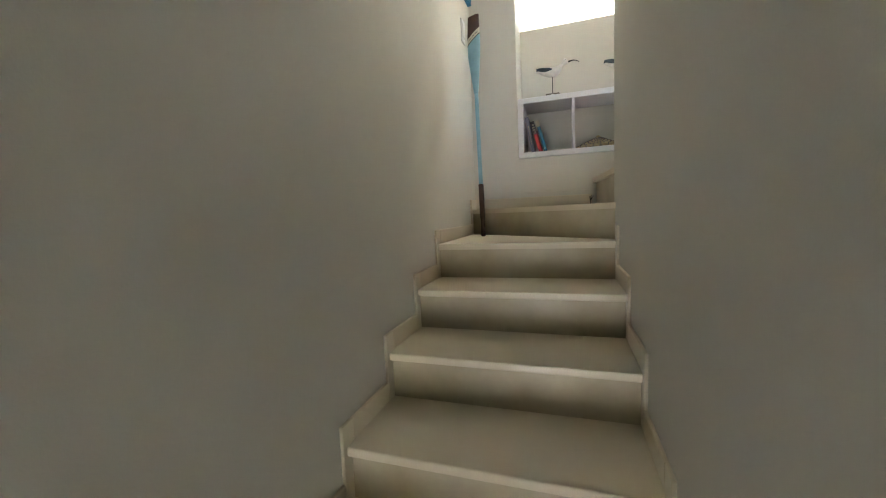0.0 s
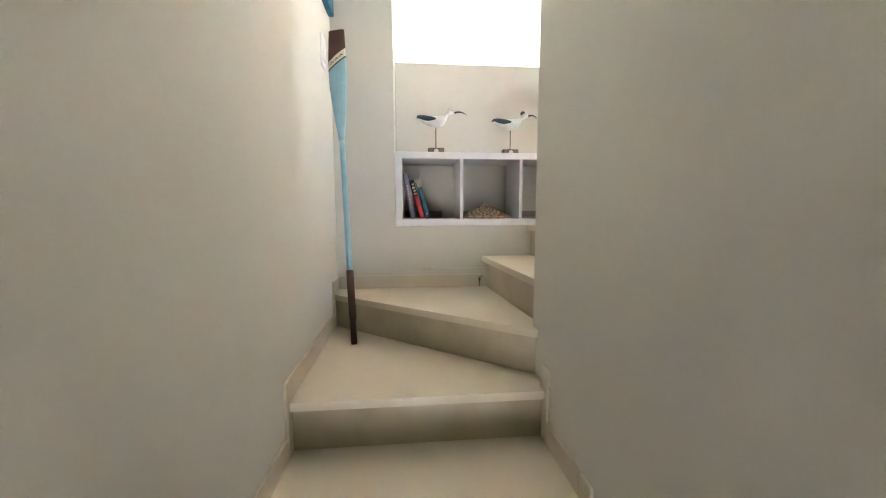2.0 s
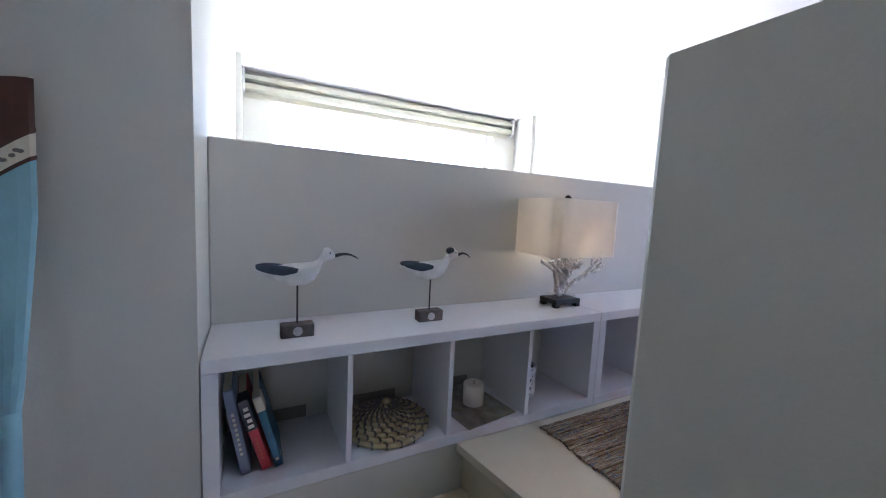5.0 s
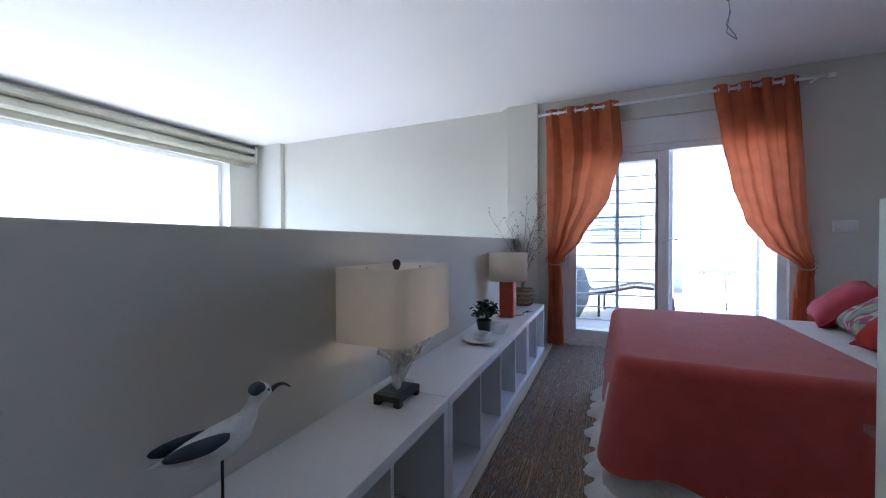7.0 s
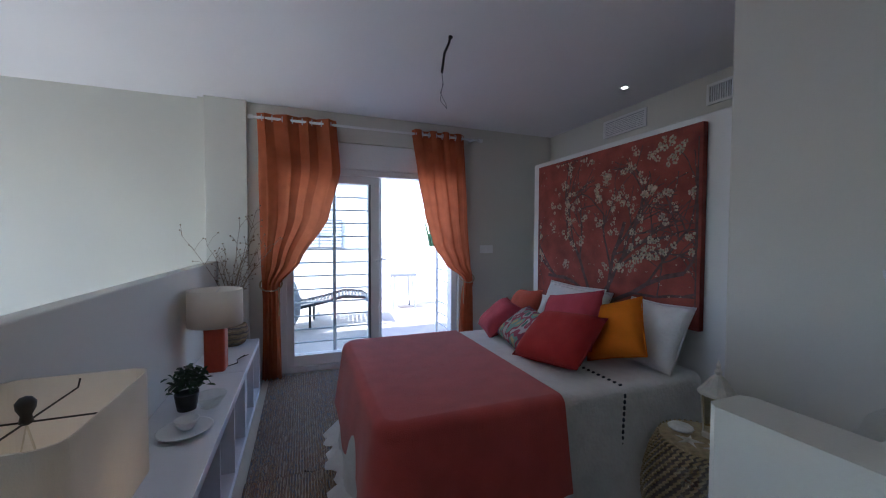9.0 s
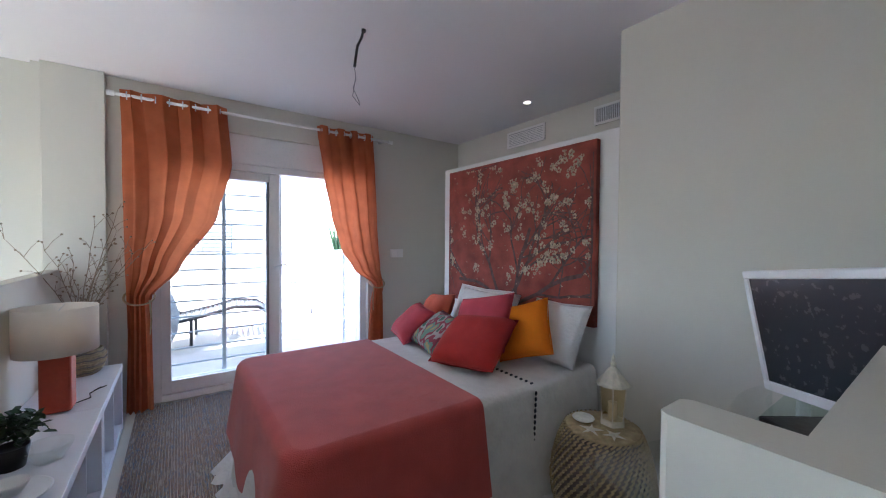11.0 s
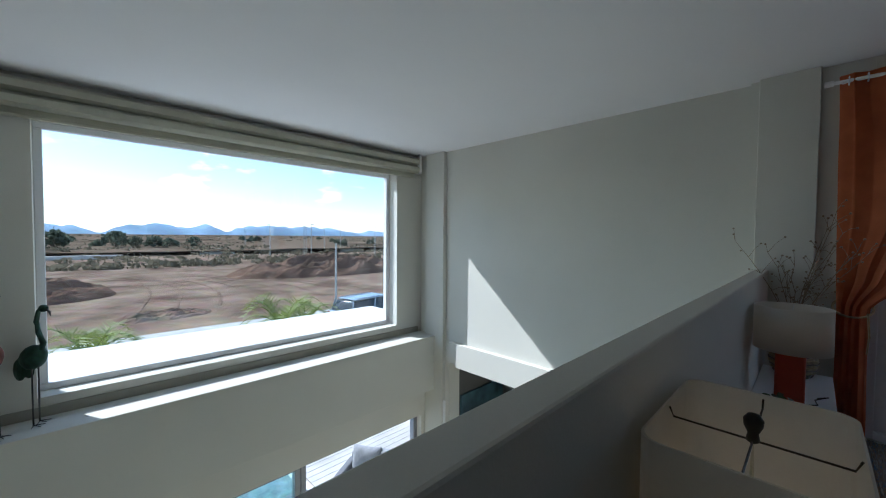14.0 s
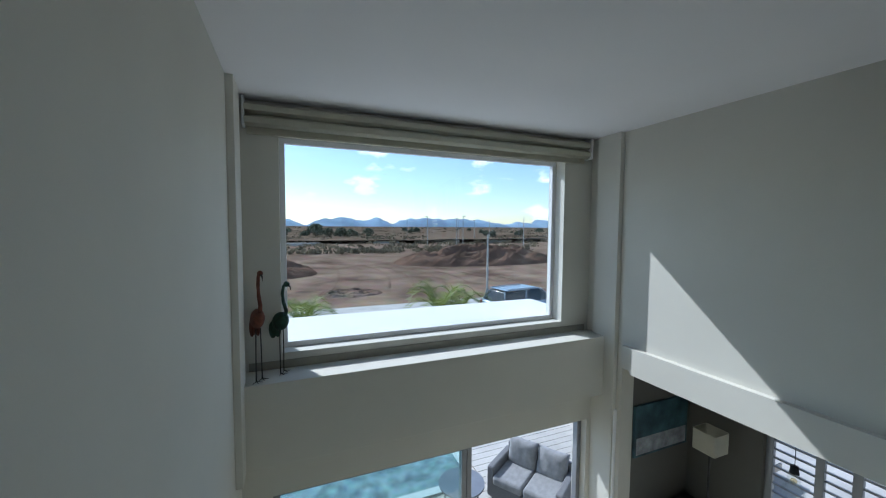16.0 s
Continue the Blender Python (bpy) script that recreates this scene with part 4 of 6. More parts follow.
local(part("embroidery", bm, M_CORAL, throw))["kind"] = "stuff"
# black tassel trim down the bedspread
bm = bmesh.new()
for k in range(34):
    f = k / 33
    x_ = BX0 + 0.55 - 0.55 * min(1, f / 0.5)
    if f < 0.5:
        ball(bm, (x_, -1.66, BZ + 0.006), 0.010, 0.7, 1.1, 0.5, seg=6)
    else:
        ball(bm, (BX0 - 0.012 - 0.05 * (f - .5), -1.66 + 0.10 * (f - 0.5), BZ - 0.02 - (f - 0.5) * 0.85), 0.010, 0.5, 0.8, 1.1, seg=6)
local(part("tassel_trim", bm, M_NAVY, bed, "black tassel trim"))["kind"] = "stuff"


def cushion(name, w, h, t, m, label, loc, rz, tilt, lean=0, group="bed cushions"):
    bm = bmesh.new()
    N = 16
    def surf(sgn):
        def fn(u, v):
            a, b = 2 * u - 1, 2 * v - 1
            k = (max(0, 1 - a ** 4) ** 0.55) * (max(0, 1 - b ** 4) ** 0.55)
            pinch = 1 - 0.07 * (1 - abs(a) ** 2) * abs(b) ** 3
            pin2 = 1 - 0.07 * (1 - abs(b) ** 2) * abs(a) ** 3
            wr = 0.006 * noise.noise((a * 3 + w * 7, b * 3, sgn))
            return Vector((a * w / 2 * pin2, sgn * (t / 2 * k + wr * k), b * h / 2 * pinch + h / 2))
        return fn
    grid(bm, surf(1), N, N)
    grid(bm, surf(-1), N, N)
    bmesh.ops.remove_doubles(bm, verts=bm.verts, dist=0.0015)
    c = thing(name, label, "cushion", loc, group=group)
    c.matrix_basis = Matrix.Translation(loc) @ Matrix.Rotation(radians(rz), 4, "Z") @ Matrix.Rotation(radians(tilt), 4, "X") @ Matrix.Rotation(radians(lean), 4, "Y")
    low = min((c.matrix_basis @ v.co).z for v in bm.verts)
    c.matrix_basis = Matrix.Translation((0, 0, loc[2] - low - 0.006)) @ c.matrix_basis
    part("cover", bm, m, c, smooth=True)
    pts = [(-w / 2, 0, 0.004), (-w / 2 * 0.955, 0, h / 2), (-w / 2, 0, h), (0, 0, h * 0.965), (w / 2, 0, h), (w / 2 * 0.955, 0, h / 2), (w / 2, 0, 0.004), (0, 0, h * 0.035), (-w / 2, 0, 0.004)]
    part("seam", tube(bmesh.new(), pts, 0.0035, 5), m, c)
    return c


TOP = BZ + 0.01
s1 = cushion("pillow", 0.38, 0.36, 0.13, M_LINEN, "large white pillow with dark tassel trim against the headboard", (1.92, -1.97, TOP), 0, 27)
for k in range(12):
    part("tassel", ball(bmesh.new(), (-0.135, -0.045, 0.03 + k * 0.026), 0.008, 0.8, 0.8, 1.3, seg=6), M_NAVY, s1)
cushion("pillow", 0.56, 0.35, 0.14, M_LINEN, "large white pillow against the headboard", (2.60, -2.03, TOP), 0, 19)
s3 = cushion("pillow", 0.54, 0.37, 0.14, M_LINEN, "white pillow with dark embroidery leaning on the others", (2.46, -1.90, TOP), 2, 27)
rnd = random.Random(31)
for k in range(22):
    f = k / 21
    x_, z_ = -0.20 + 0.34 * f, 0.30 - 0.09 * f + rnd.uniform(-0.035, 0.035)
    dx, dz = rnd.uniform(-0.016, 0.016), rnd.uniform(0.008, 0.02)
    part("stitching", tube(bmesh.new(), [(x_, -0.066, z_), (x_ + dx, -0.068, z_ + dz), (x_ + 2.2 * dx, -0.064, z_ + dz * 0.6)], 0.0022, 5), M_NAVY, s3)
cushion("cushion", 0.36, 0.30, 0.13, M_SALMON, "salmon square cushion on the bed", (2.78, -1.74, TOP), -12, 30, 8)
cushion("cushion", 0.31, 0.29, 0.12, M_PINK, "rose small cushion on the bed", (2.78, -1.50, TOP), -8, 48, -6)
cushion("cushion", 0.31, 0.32, 0.14, M_ORANGE, "bright orange cushion standing on a corner", (1.91, -1.81, TOP), 12, 28, 20)
cushion("cushion", 0.39, 0.36, 0.15, M_PINK, "rose cushion in the middle of the bed", (2.15, -1.66, TOP), 4, 32, 14)
cushion("cushion", 0.37, 0.29, 0.11, M_PAISLEY, "paisley patterned cushion on the bed", (2.47, -1.50, TOP), -4, 54, -6)
cushion("cushion", 0.41, 0.35, 0.16, M_RED, "red cushion lying in front of the others", (2.05, -1.46, TOP), 8, 54, 8)

# blossom painting
pt = thing("blossom_painting", "large red canvas painting of white almond blossom above the bed", "painting", (2.465, -2.170, 1.275))
pt.matrix_basis = pose(2.42, -2.170, 1.274) @ Matrix.Diagonal((0.824, 1.0, 0.775, 1))
M_CANVAS = mat("red_canvas", (0.30, 0.045, 0.030), 0.8, var=0.40, scale=5.5, bump=0.5, bscale=90, tint=(0.40, 0.085, 0.055))
M_BRANCH = mat("painted_branch", (0.115, 0.060, 0.055), 0.8, var=0.45, scale=20)
M_PETAL = mat("painted_petal", (0.46, 0.38, 0.26), 0.8, var=0.45, scale=30)
part("canvas", B(-0.825, 0.825, -0.035, 0.0, -0.675, 0.675, bev=0.004), M_CANVAS, pt)
rnd = random.Random(21)
bm, tips = bmesh.new(), []


def branch(p, ang, ln, r, depth):
    pts = [p]
    for i in range(5):
        ang += rnd.uniform(-0.28, 0.28)
        q = pts[-1] + Vector((math.cos(ang), math.sin(ang))) * ln / 5
        q.x, q.y = max(-0.80, min(0.80, q.x)), max(-0.65, min(0.65, q.y))
        pts.append(q)
        tips.append(q)
    for a, b in zip(pts, pts[1:]):
        d = b - a
        if d.length < 0.005:
            continue
        nrm = Vector((-d.y, d.x)).normalized() * r
        vs = [(a + nrm), (a - nrm), (b - nrm * 0.85), (b + nrm * 0.85)]
        lift = 0.0010 + 0.0004 * depth + rnd.uniform(0, 0.00035)
        bm.faces.new([bm.verts.new((v.x, lift, v.y)) for v in vs])
    if depth:
        for k in range(3):
            branch(pts[rnd.randint(2, 5)], ang + rnd.uniform(-1.0, 1.0), ln * 0.68, r * 0.6, depth - 1)


for a0 in (150, 118, 88, 60, 30):
    branch(Vector((rnd.uniform(-.12, .12), -0.62)), radians(a0), rnd.uniform(0.55, 0.8), 0.017, 3)
part("branch", bm, M_BRANCH, pt)
bm = bmesh.new()
rnd.shuffle(tips)
def petals(q, s, n):
    for k in range(n):
        a = 2 * math.pi * k / n + q.x * 9 + rnd.uniform(-0.25, 0.25)
        d, w = s * rnd.uniform(0.65, 0.95), s * rnd.uniform(0.40, 0.62)
        c = Vector((q.x + d * math.cos(a), q.y + d * math.sin(a)))
        if abs(c.x) > 0.79 or abs(c.y) > 0.64:
            continue
        lift = rnd.uniform(0.003, 0.006)
        bm.faces.new([bm.verts.new((c.x + w * math.cos(a + t) * (1 if k % 2 else 0.8), lift, c.y + w * math.sin(a + t))) for t in [2 * math.pi * i / 7 for i in range(7)]])


spread = [Vector((rnd.uniform(-0.74, 0.74), rnd.uniform(-0.42, 0.6))) for k in range(46)]
for q in [q for q in tips if q.y > -0.30][:48] + spread:
    for k in range(rnd.randint(1, 5)):
        petals(q + Vector((rnd.gauss(0, 0.028), rnd.gauss(0, 0.028))), rnd.uniform(0.010, 0.024), 5)
for q in tips[85:300] + [Vector((rnd.uniform(-0.77, 0.77), rnd.uniform(-0.5, 0.62))) for k in range(150)]:
    petals(q + Vector((rnd.gauss(0, 0.025), rnd.gauss(0, 0.025))), rnd.uniform(0.003, 0.008), 3)
part("blossom", bm, M_PETAL, pt, "white and cream painted blossom")

# basket table, lantern, starfish
bk = thing("basket_table", "round woven basket used as a bedside table", "basket", (1.49, -1.85, 0))
bk.matrix_basis = pose(1.49, -1.85, 0) @ Matrix.Diagonal((0.86, 0.86, 0.88, 1))
prof = [(0.19, 0.0), (0.235, 0.06), (0.252, 0.13), (0.255, 0.20), (0.243, 0.28), (0.222, 0.36), (0.198, 0.42), (0.18, 0.45)]
part("shell", lathe(bmesh.new(), [(0.0, 0.0)] + [(r - 0.008, z_) for r, z_ in prof] + [(0.0, 0.45)], 36), M_GREYWOOD, bk)
def prof_r(z_):
    for (r0, z0_), (r1, z1_) in zip(prof, prof[1:]):
        if z_ <= z1_:
            return r0 + (r1 - r0) * (z_ - z0_) / (z1_ - z0_)
    return prof[-1][0]
NR = 22
for i in range(NR):
    z_ = 0.012 + i * 0.0205
    bm = bmesh.new()
    r_ = prof_r(z_)
    n = 44
    for k in range(n):
        a = 2 * math.pi * (k + 0.42 * i) / n
        d = Vector((-math.sin(a) * 0.013, math.cos(a) * 0.013, 0.011))
        c = Vector((r_ * math.cos(a), r_ * math.sin(a), z_))
        tube(bm, [c - d, c + Vector((math.cos(a), math.sin(a), 0)) * 0.004, c + d], 0.0058, 4)
    part("strand", bm, M_ROPE, bk)["kind"] = "stuff"
part("lid", lathe(bmesh.new(), [(0.0, 0.462), (0.16, 0.460), (0.183, 0.452), (0.18, 0.445), (0.0, 0.447)], 32), M_ROPE, bk, smooth=True)
ln = thing("candle_lantern", "ivory metal and glass candle lantern on the basket", "lantern", (1.47, -1.90, 0.407))
ln.matrix_basis = pose(1.47, -1.90, 0.407) @ Matrix.Diagonal((1.08, 1.08, 1.08, 1))
def hexring(r, z_):
    return [(r * math.cos(math.pi * k / 3), r * math.sin(math.pi * k / 3), z_) for k in range(7)]
part("base", lathe(bmesh.new(), [(0.0, 0.0), (0.052, 0.0), (0.052, 0.018), (0.046, 0.022), (0.0, 0.022)], 6), M_LANTERN, ln)
part("glass", lathe(bmesh.new(), [(0.044, 0.022), (0.056, 0.165)], 6), M_AMBER, ln)
for k in range(6):
    a = math.pi * k / 3
    part("post", tube(bmesh.new(), [(0.046 * math.cos(a), 0.046 * math.sin(a), 0.02), (0.058 * math.cos(a), 0.058 * math.sin(a), 0.167)], 0.003, 5), M_LANTERN, ln)
part("roof", lathe(bmesh.new(), [(0.066, 0.165), (0.064, 0.172), (0.045, 0.195), (0.025, 0.225), (0.010, 0.240), (0.013, 0.252), (0.007, 0.262), (0.008, 0.275), (0.001, 0.295)], 12), M_LANTERN, ln, "pierced ivory metal roof")
part("candle", cyl(bmesh.new(), (0, 0, 0.022), (0, 0, 0.09), 0.018), M_WAX, ln)
def starfish(x_, y_, r_, rz_):
    bm = bmesh.new()
    c = bm.verts.new((0, 0, 0.014))
    ring = [bm.verts.new(((r_ if k % 2 == 0 else r_ * 0.30) * math.cos(math.pi * k / 5), (r_ if k % 2 == 0 else r_ * 0.30) * math.sin(math.pi * k / 5), 0.002)) for k in range(10)]
    for k in range(10):
        bm.faces.new((c, ring[k], ring[(k + 1) % 10]))
    bm.faces.new(list(reversed(ring)))
    solo("starfish", bm, M_LANTERN, "dried cream starfish on the basket lid", "starfish", (x_, y_, 0.406), rz_, "starfish")
starfish(1.49, -1.765, 0.055, 10)
starfish(1.405, -1.80, 0.05, 50)
solo("scallop_shell", ball(bmesh.new(), (0, 0, 0.012), 0.05, 1, 1, 0.25), M_CORALROCK, "pale flat seashell lying on the basket", "shell", (1.565, -1.82, 0.406), smooth=True)

# desk, monitor, keyboard, clear chair
dk = thing("glass_desk", "glass desk top behind the low wall", "desk", (0.75, -1.42, 0))
part("top", B(-0.115, 0.13, -0.56, 0.60, 0.738, 0.75, bev=0.002, seg=1), M_GLASSDESK, dk)
for sx, sy in ((-0.09, -0.52), (0.10, -0.52), (-0.09, 0.56), (0.10, 0.56)):
    part("leg", cyl(bmesh.new(), (sx, sy, 0), (sx, sy, 0.738), 0.018), M_STEEL, dk)
mo = thing("monitor", "silver-framed flat computer monitor on the desk, off", "monitor", (0.72, -1.58, 0.75), -36)
part("foot", B(-0.12, 0.12, -0.10, 0.10, 0.0, 0.014, bev=0.012, seg=3), M_BLKPL, mo)
part("neck", B(-0.03, 0.03, -0.025, 0.0, 0.012, 0.14, bev=0.006), M_BLKPL, mo)
tl = Matrix.Translation((0, 0.02, 0.085)) @ Matrix.Rotation(radians(-8), 4, "X") @ Matrix.Rotation(radians(6), 4, "Y")
part("case", B(-0.185, 0.185, -0.045, -0.008, 0.0, 0.33, bev=0.008, m=tl), M_BLKPL, mo)
for a in ((-0.19, 0.19, 0.312, 0.335), (-0.19, 0.19, -0.005, 0.022), (-0.19, -0.172, 0.022, 0.312), (0.172, 0.19, 0.022, 0.312)):
    part("bezel", B(a[0], a[1], -0.012, 0.006, a[2], a[3], bev=0.003, seg=1, m=tl), M_STEEL, mo, "silver plastic bezel")
part("screen", B(-0.172, 0.172, -0.010, 0.001, 0.022, 0.312, m=tl), M_SCREEN, mo, "matt dark screen")
kb = thing("keyboard", "black keyboard lying on the desk", "keyboard", (0.79, -1.34, 0.751), 84)
part("body", B(-0.13, 0.13, -0.06, 0.06, 0, 0.016, bev=0.006), M_BLKPL, kb)
for r in range(4):
    for k in range(10):
        part("key", B(-0.118 + k * 0.024, -0.099 + k * 0.024, -0.048 + r * 0.025, -0.029 + r * 0.025, 0.016, 0.021, bev=0.002, seg=1), M_BLKPL, kb)
ch = thing("clear_chair", "transparent acrylic chair with a rounded back", "chair", (1.10, -1.62, 0), 75)
def chair_back(u, v):
    a = (u - 0.5) * 2.0
    zz = 0.45 + v * 0.40
    w_ = 0.20 * (1 - 0.35 * max(0, v - 0.6) / 0.4 * 1.6 * abs(u - 0.5) * 2)
    top = 0.06 * (2 * abs(u - 0.5)) ** 2 * v
    return Vector((math.sin(a) * w_, 0.20 - 0.06 * (1 - math.cos(a)) + 0.04 * v, zz - top))
part("backrest", grid(bmesh.new(), chair_back, 16, 10), M_ACRYLIC, ch, smooth=True)
part("seat", B(-0.20, 0.20, -0.20, 0.20, 0.435, 0.45, bev=0.006), M_ACRYLIC, ch)
for sx in (-1, 1):
    for sy in (-1, 1):
        part("leg", cyl(bmesh.new(), (sx * 0.18, sy * 0.18, 0), (sx * 0.17, sy * 0.17, 0.435), 0.014), M_ACRYLIC, ch)

# door, bars, shutter box, curtains
d1 = thing("door_1", "white aluminium sliding balcony door, one leaf slid open", "door", (X_BED, 0, 0))
d1["kind"] = "structure"
FZ = 1.845
part("shutter_box", B(0.03, 0.24, DY0, DY1, FZ + 0.001, DZ1, bev=0.005), M_FRAME, d1)
part("jamb", B(0.05, 0.17, DY1 - 0.06, DY1, 0.0, FZ, bev=0.004), M_FRAME, d1)
part("jamb", B(0.05, 0.17, DY0, DY0 + 0.06, 0.0, FZ, bev=0.004), M_FRAME, d1)
part("head", B(0.05, 0.17, DY0 + 0.06, DY1 - 0.06, FZ - 0.055, FZ, bev=0.004), M_FRAME, d1)
part("sill", B(0.05, 0.17, DY0 + 0.06, DY1 - 0.06, -0.005, 0.045, bev=0.004), M_FRAME, d1)
for k, xo in enumerate((0.062, 0.112)):
    y0_, y1_ = -1.02 + 0.02 * k, -0.18 + 0.004 * k
    leaf = part("leaf", B(xo, xo + 0.04, y0_, y0_ + 0.085, 0.05, FZ - 0.06, bev=0.004), M_FRAME, d1)
    part("stile", B(xo, xo + 0.04, y1_ - 0.07, y1_, 0.05, FZ - 0.06, bev=0.004), M_FRAME, leaf)
    part("rail", B(xo, xo + 0.04, y0_ + 0.085, y1_ - 0.07, 0.05, 0.145, bev=0.003), M_FRAME, leaf)
    part("rail", B(xo, xo + 0.04, y0_ + 0.085, y1_ - 0.07, FZ - 0.13, FZ - 0.06, bev=0.003), M_FRAME, leaf)
    g = part("pane", B(xo + 0.017, xo + 0.023, y0_ + 0.08, y1_ - 0.065, 0.14, FZ - 0.125), M_GLASS, leaf)
    g.visible_shadow = False
    if k == 0:
        part("seal", B(xo + 0.002, xo + 0.038, y0_ + 0.085, y0_ + 0.106, 0.145, FZ - 0.13), M_GREYFRAME, leaf)
        part("handle", tube(bmesh.new(), [(xo, y0_ + 0.04, 0.98), (xo - 0.04, y0_ + 0.04, 0.99), (xo - 0.045, y0_ - 0.02, 1.01), (xo - 0.045, y0_ - 0.06, 1.0)], 0.008, 8), M_STEEL, leaf)
gb = thing("window_bars", "white steel security bars outside the balcony door", "security bars", (X_BED + 0.20, -0.63, 0))
for yy in (-0.42, 0.02, 0.45):
    part("post", B(-0.015, 0.015, yy - 0.015, yy + 0.015, 0.0, 1.9, bev=0.003, seg=1), M_STEEL, gb)
for k in range(15):
    part("bar", cyl(bmesh.new(), (0, -0.42, 0.10 + k * 0.125), (0, 0.45, 0.10 + k * 0.125), 0.007, seg=8), M_STEEL, gb)
gb2 = thing("window_bars", "white steel bar gate folded open beside the doorway", "security bars", (X_BED + 0.22, -1.80, 0))
for xx in (0.0, 0.38):
    part("post", B(xx - 0.014, xx + 0.014, -0.014, 0.014, 0.0, 1.9, bev=0.003, seg=1), M_STEEL, gb2)
for k in range(15):
    part("bar", cyl(bmesh.new(), (0, 0, 0.10 + k * 0.125), (0.38, 0, 0.10 + k * 0.125), 0.007, seg=8), M_STEEL, gb2)
rod = thing("curtain_rod", "white curtain rod with end caps above the balcony door", "curtain rod", (3.88, -0.97, 2.195))
part("pole", cyl(bmesh.new(), (0, -1.03, 0), (0, 1.02, 0), 0.011), M_PLASTIC, rod, smooth=True)
for yy in (-1.045, 1.035):
    part("end_cap", cyl(bmesh.new(), (0, yy - 0.02, 0), (0, yy + 0.02, 0), 0.018), M_PLASTIC, rod)
for yy in (-0.96, 0.97):
    part("bracket", B(-0.012, 0.09, yy - 0.008, yy + 0.008, -0.012, 0.0), M_PLASTIC, rod)


def interp(tab, z_):
    for (z0_, *a), (z1_, *b) in zip(tab, tab[1:]):
        if z1_ <= z_ <= z0_:
            f = (z0_ - z_) / (z0_ - z1_)
            f = f * f * (3 - 2 * f) * 0.5 + f * 0.5
            return [p + (q - p) * f for p, q in zip(a, b)]
    return list(tab[-1][1:])


def curtain(label, tab, sgn, loc, folds=4):
    """tab: height, outer edge, inner edge, fold depth."""
    c = thing("curtain", label, "curtain", loc, group="orange curtains")
    def fn(u, v):
        z_ = 2.235 - v * 2.22
        o_, i_, dpt = interp(tab, z_)
        uu = u
        a = (uu + 0.10 * noise.noise((u * 2.6, sgn * 5.0, v * 1.3))) * folds * 2 * math.pi
        yy = o_ + (i_ - o_) * uu
        sag = 0.02 * noise.noise((u * 5, v * 4, sgn * 3.0))
        deep = 0.34 + 0.40 * max(0.0, min(1.0, (z_ - 1.65) / 0.5)) + (0.22 if z_ < 0.9 else 0.0)
        crease = 0.006 * noise.noise((u * 16, v * 3.0 + u * 2, sgn * 7.0))
        return Vector((dpt * deep * (0.75 + 0.5 * noise.noise((u * 6, v * 1.5, sgn))) * math.cos(a) + crease + sag - (0.02 if 0.75 < z_ < 0.9 else 0), yy - loc[1] + 0.012 * math.sin(a * 2) * (1 - v), z_ - loc[2]))
    part("cloth", grid(bmesh.new(), fn, 72, 60), M_CURTAIN, c, smooth=True)
    o_, i_, dpt = interp(tab, 0.82)
    cy = (o_ + i_) / 2 - loc[1]
    hw = abs(o_ - i_) / 2 + 0.02
    part("tieback", tube(bmesh.new(), [(0.062 * math.cos(a), cy + hw * math.sin(a), 0.82 - loc[2] + 0.05 * math.cos(a)) for a in [2 * math.pi * k / 20 for k in range(21)]], 0.007, 6), M_ROPE, c, "twisted straw tieback")
    part("tieback_tail", tube(bmesh.new(), [(-0.05, cy - sgn * hw * 0.7, 0.80 - loc[2]), (-0.055, cy - sgn * hw * 0.8, 0.66 - loc[2]), (-0.05, cy - sgn * hw * 0.72, 0.56 - loc[2])], 0.006, 6, 0.7), M_ROPE, c)
    for k in range(folds * 2):
        o_, i_, dpt = interp(tab, 2.195)
        yy = o_ + (i_ - o_) * (k + 0.5) / (folds * 2) - loc[1]
        part("eyelet", tube(bmesh.new(), [(0.024 * math.cos(a), yy, 2.195 - loc[2] + 0.024 * math.sin(a)) for a in [2 * math.pi * j / 14 for j in range(15)]], 0.004, 5), M_STEEL, c)
    return c


curtain("orange voile curtain tied back with straw rope", [(2.24, 0.02, -0.60, 0.045), (1.80, 0.01, -0.635, 0.05), (1.40, 0.0, -0.54, 0.05), (1.0, -0.005, -0.30, 0.05), (0.82, -0.01, -0.14, 0.045), (0.6, -0.01, -0.14, 0.05), (0.0, 0.0, -0.15, 0.05)], 1, (3.88, -0.1, 0.015), 4)
curtain("orange voile curtain drawn to the side with straw rope", [(2.24, -1.84, -1.295, 0.045), (1.80, -1.855, -1.35, 0.05), (1.45, -1.875, -1.42, 0.05), (1.15, -1.89, -1.51, 0.05), (0.95, -1.91, -1.64, 0.045), (0.80, -1.93, -1.83, 0.035), (0.6, -1.94, -1.81, 0.045), (0.0, -1.95, -1.79, 0.05)], -1, (3.88, -1.9, 0.015), 4)
sw2 = thing("light_switch", "white double light switch on the bedroom wall", "switch", (X_BED, -2.135, 1.095))
part("plate", B(-0.011, 0, -0.075, 0.075, -0.042, 0.042, bev=0.003), M_PLASTIC, sw2)
for k in (-1, 1):
    part("rocker", B(-0.016, -0.009, k * 0.034 - 0.026, k * 0.034 + 0.026, -0.028, 0.028, bev=0.003), M_PLASTIC, sw2)


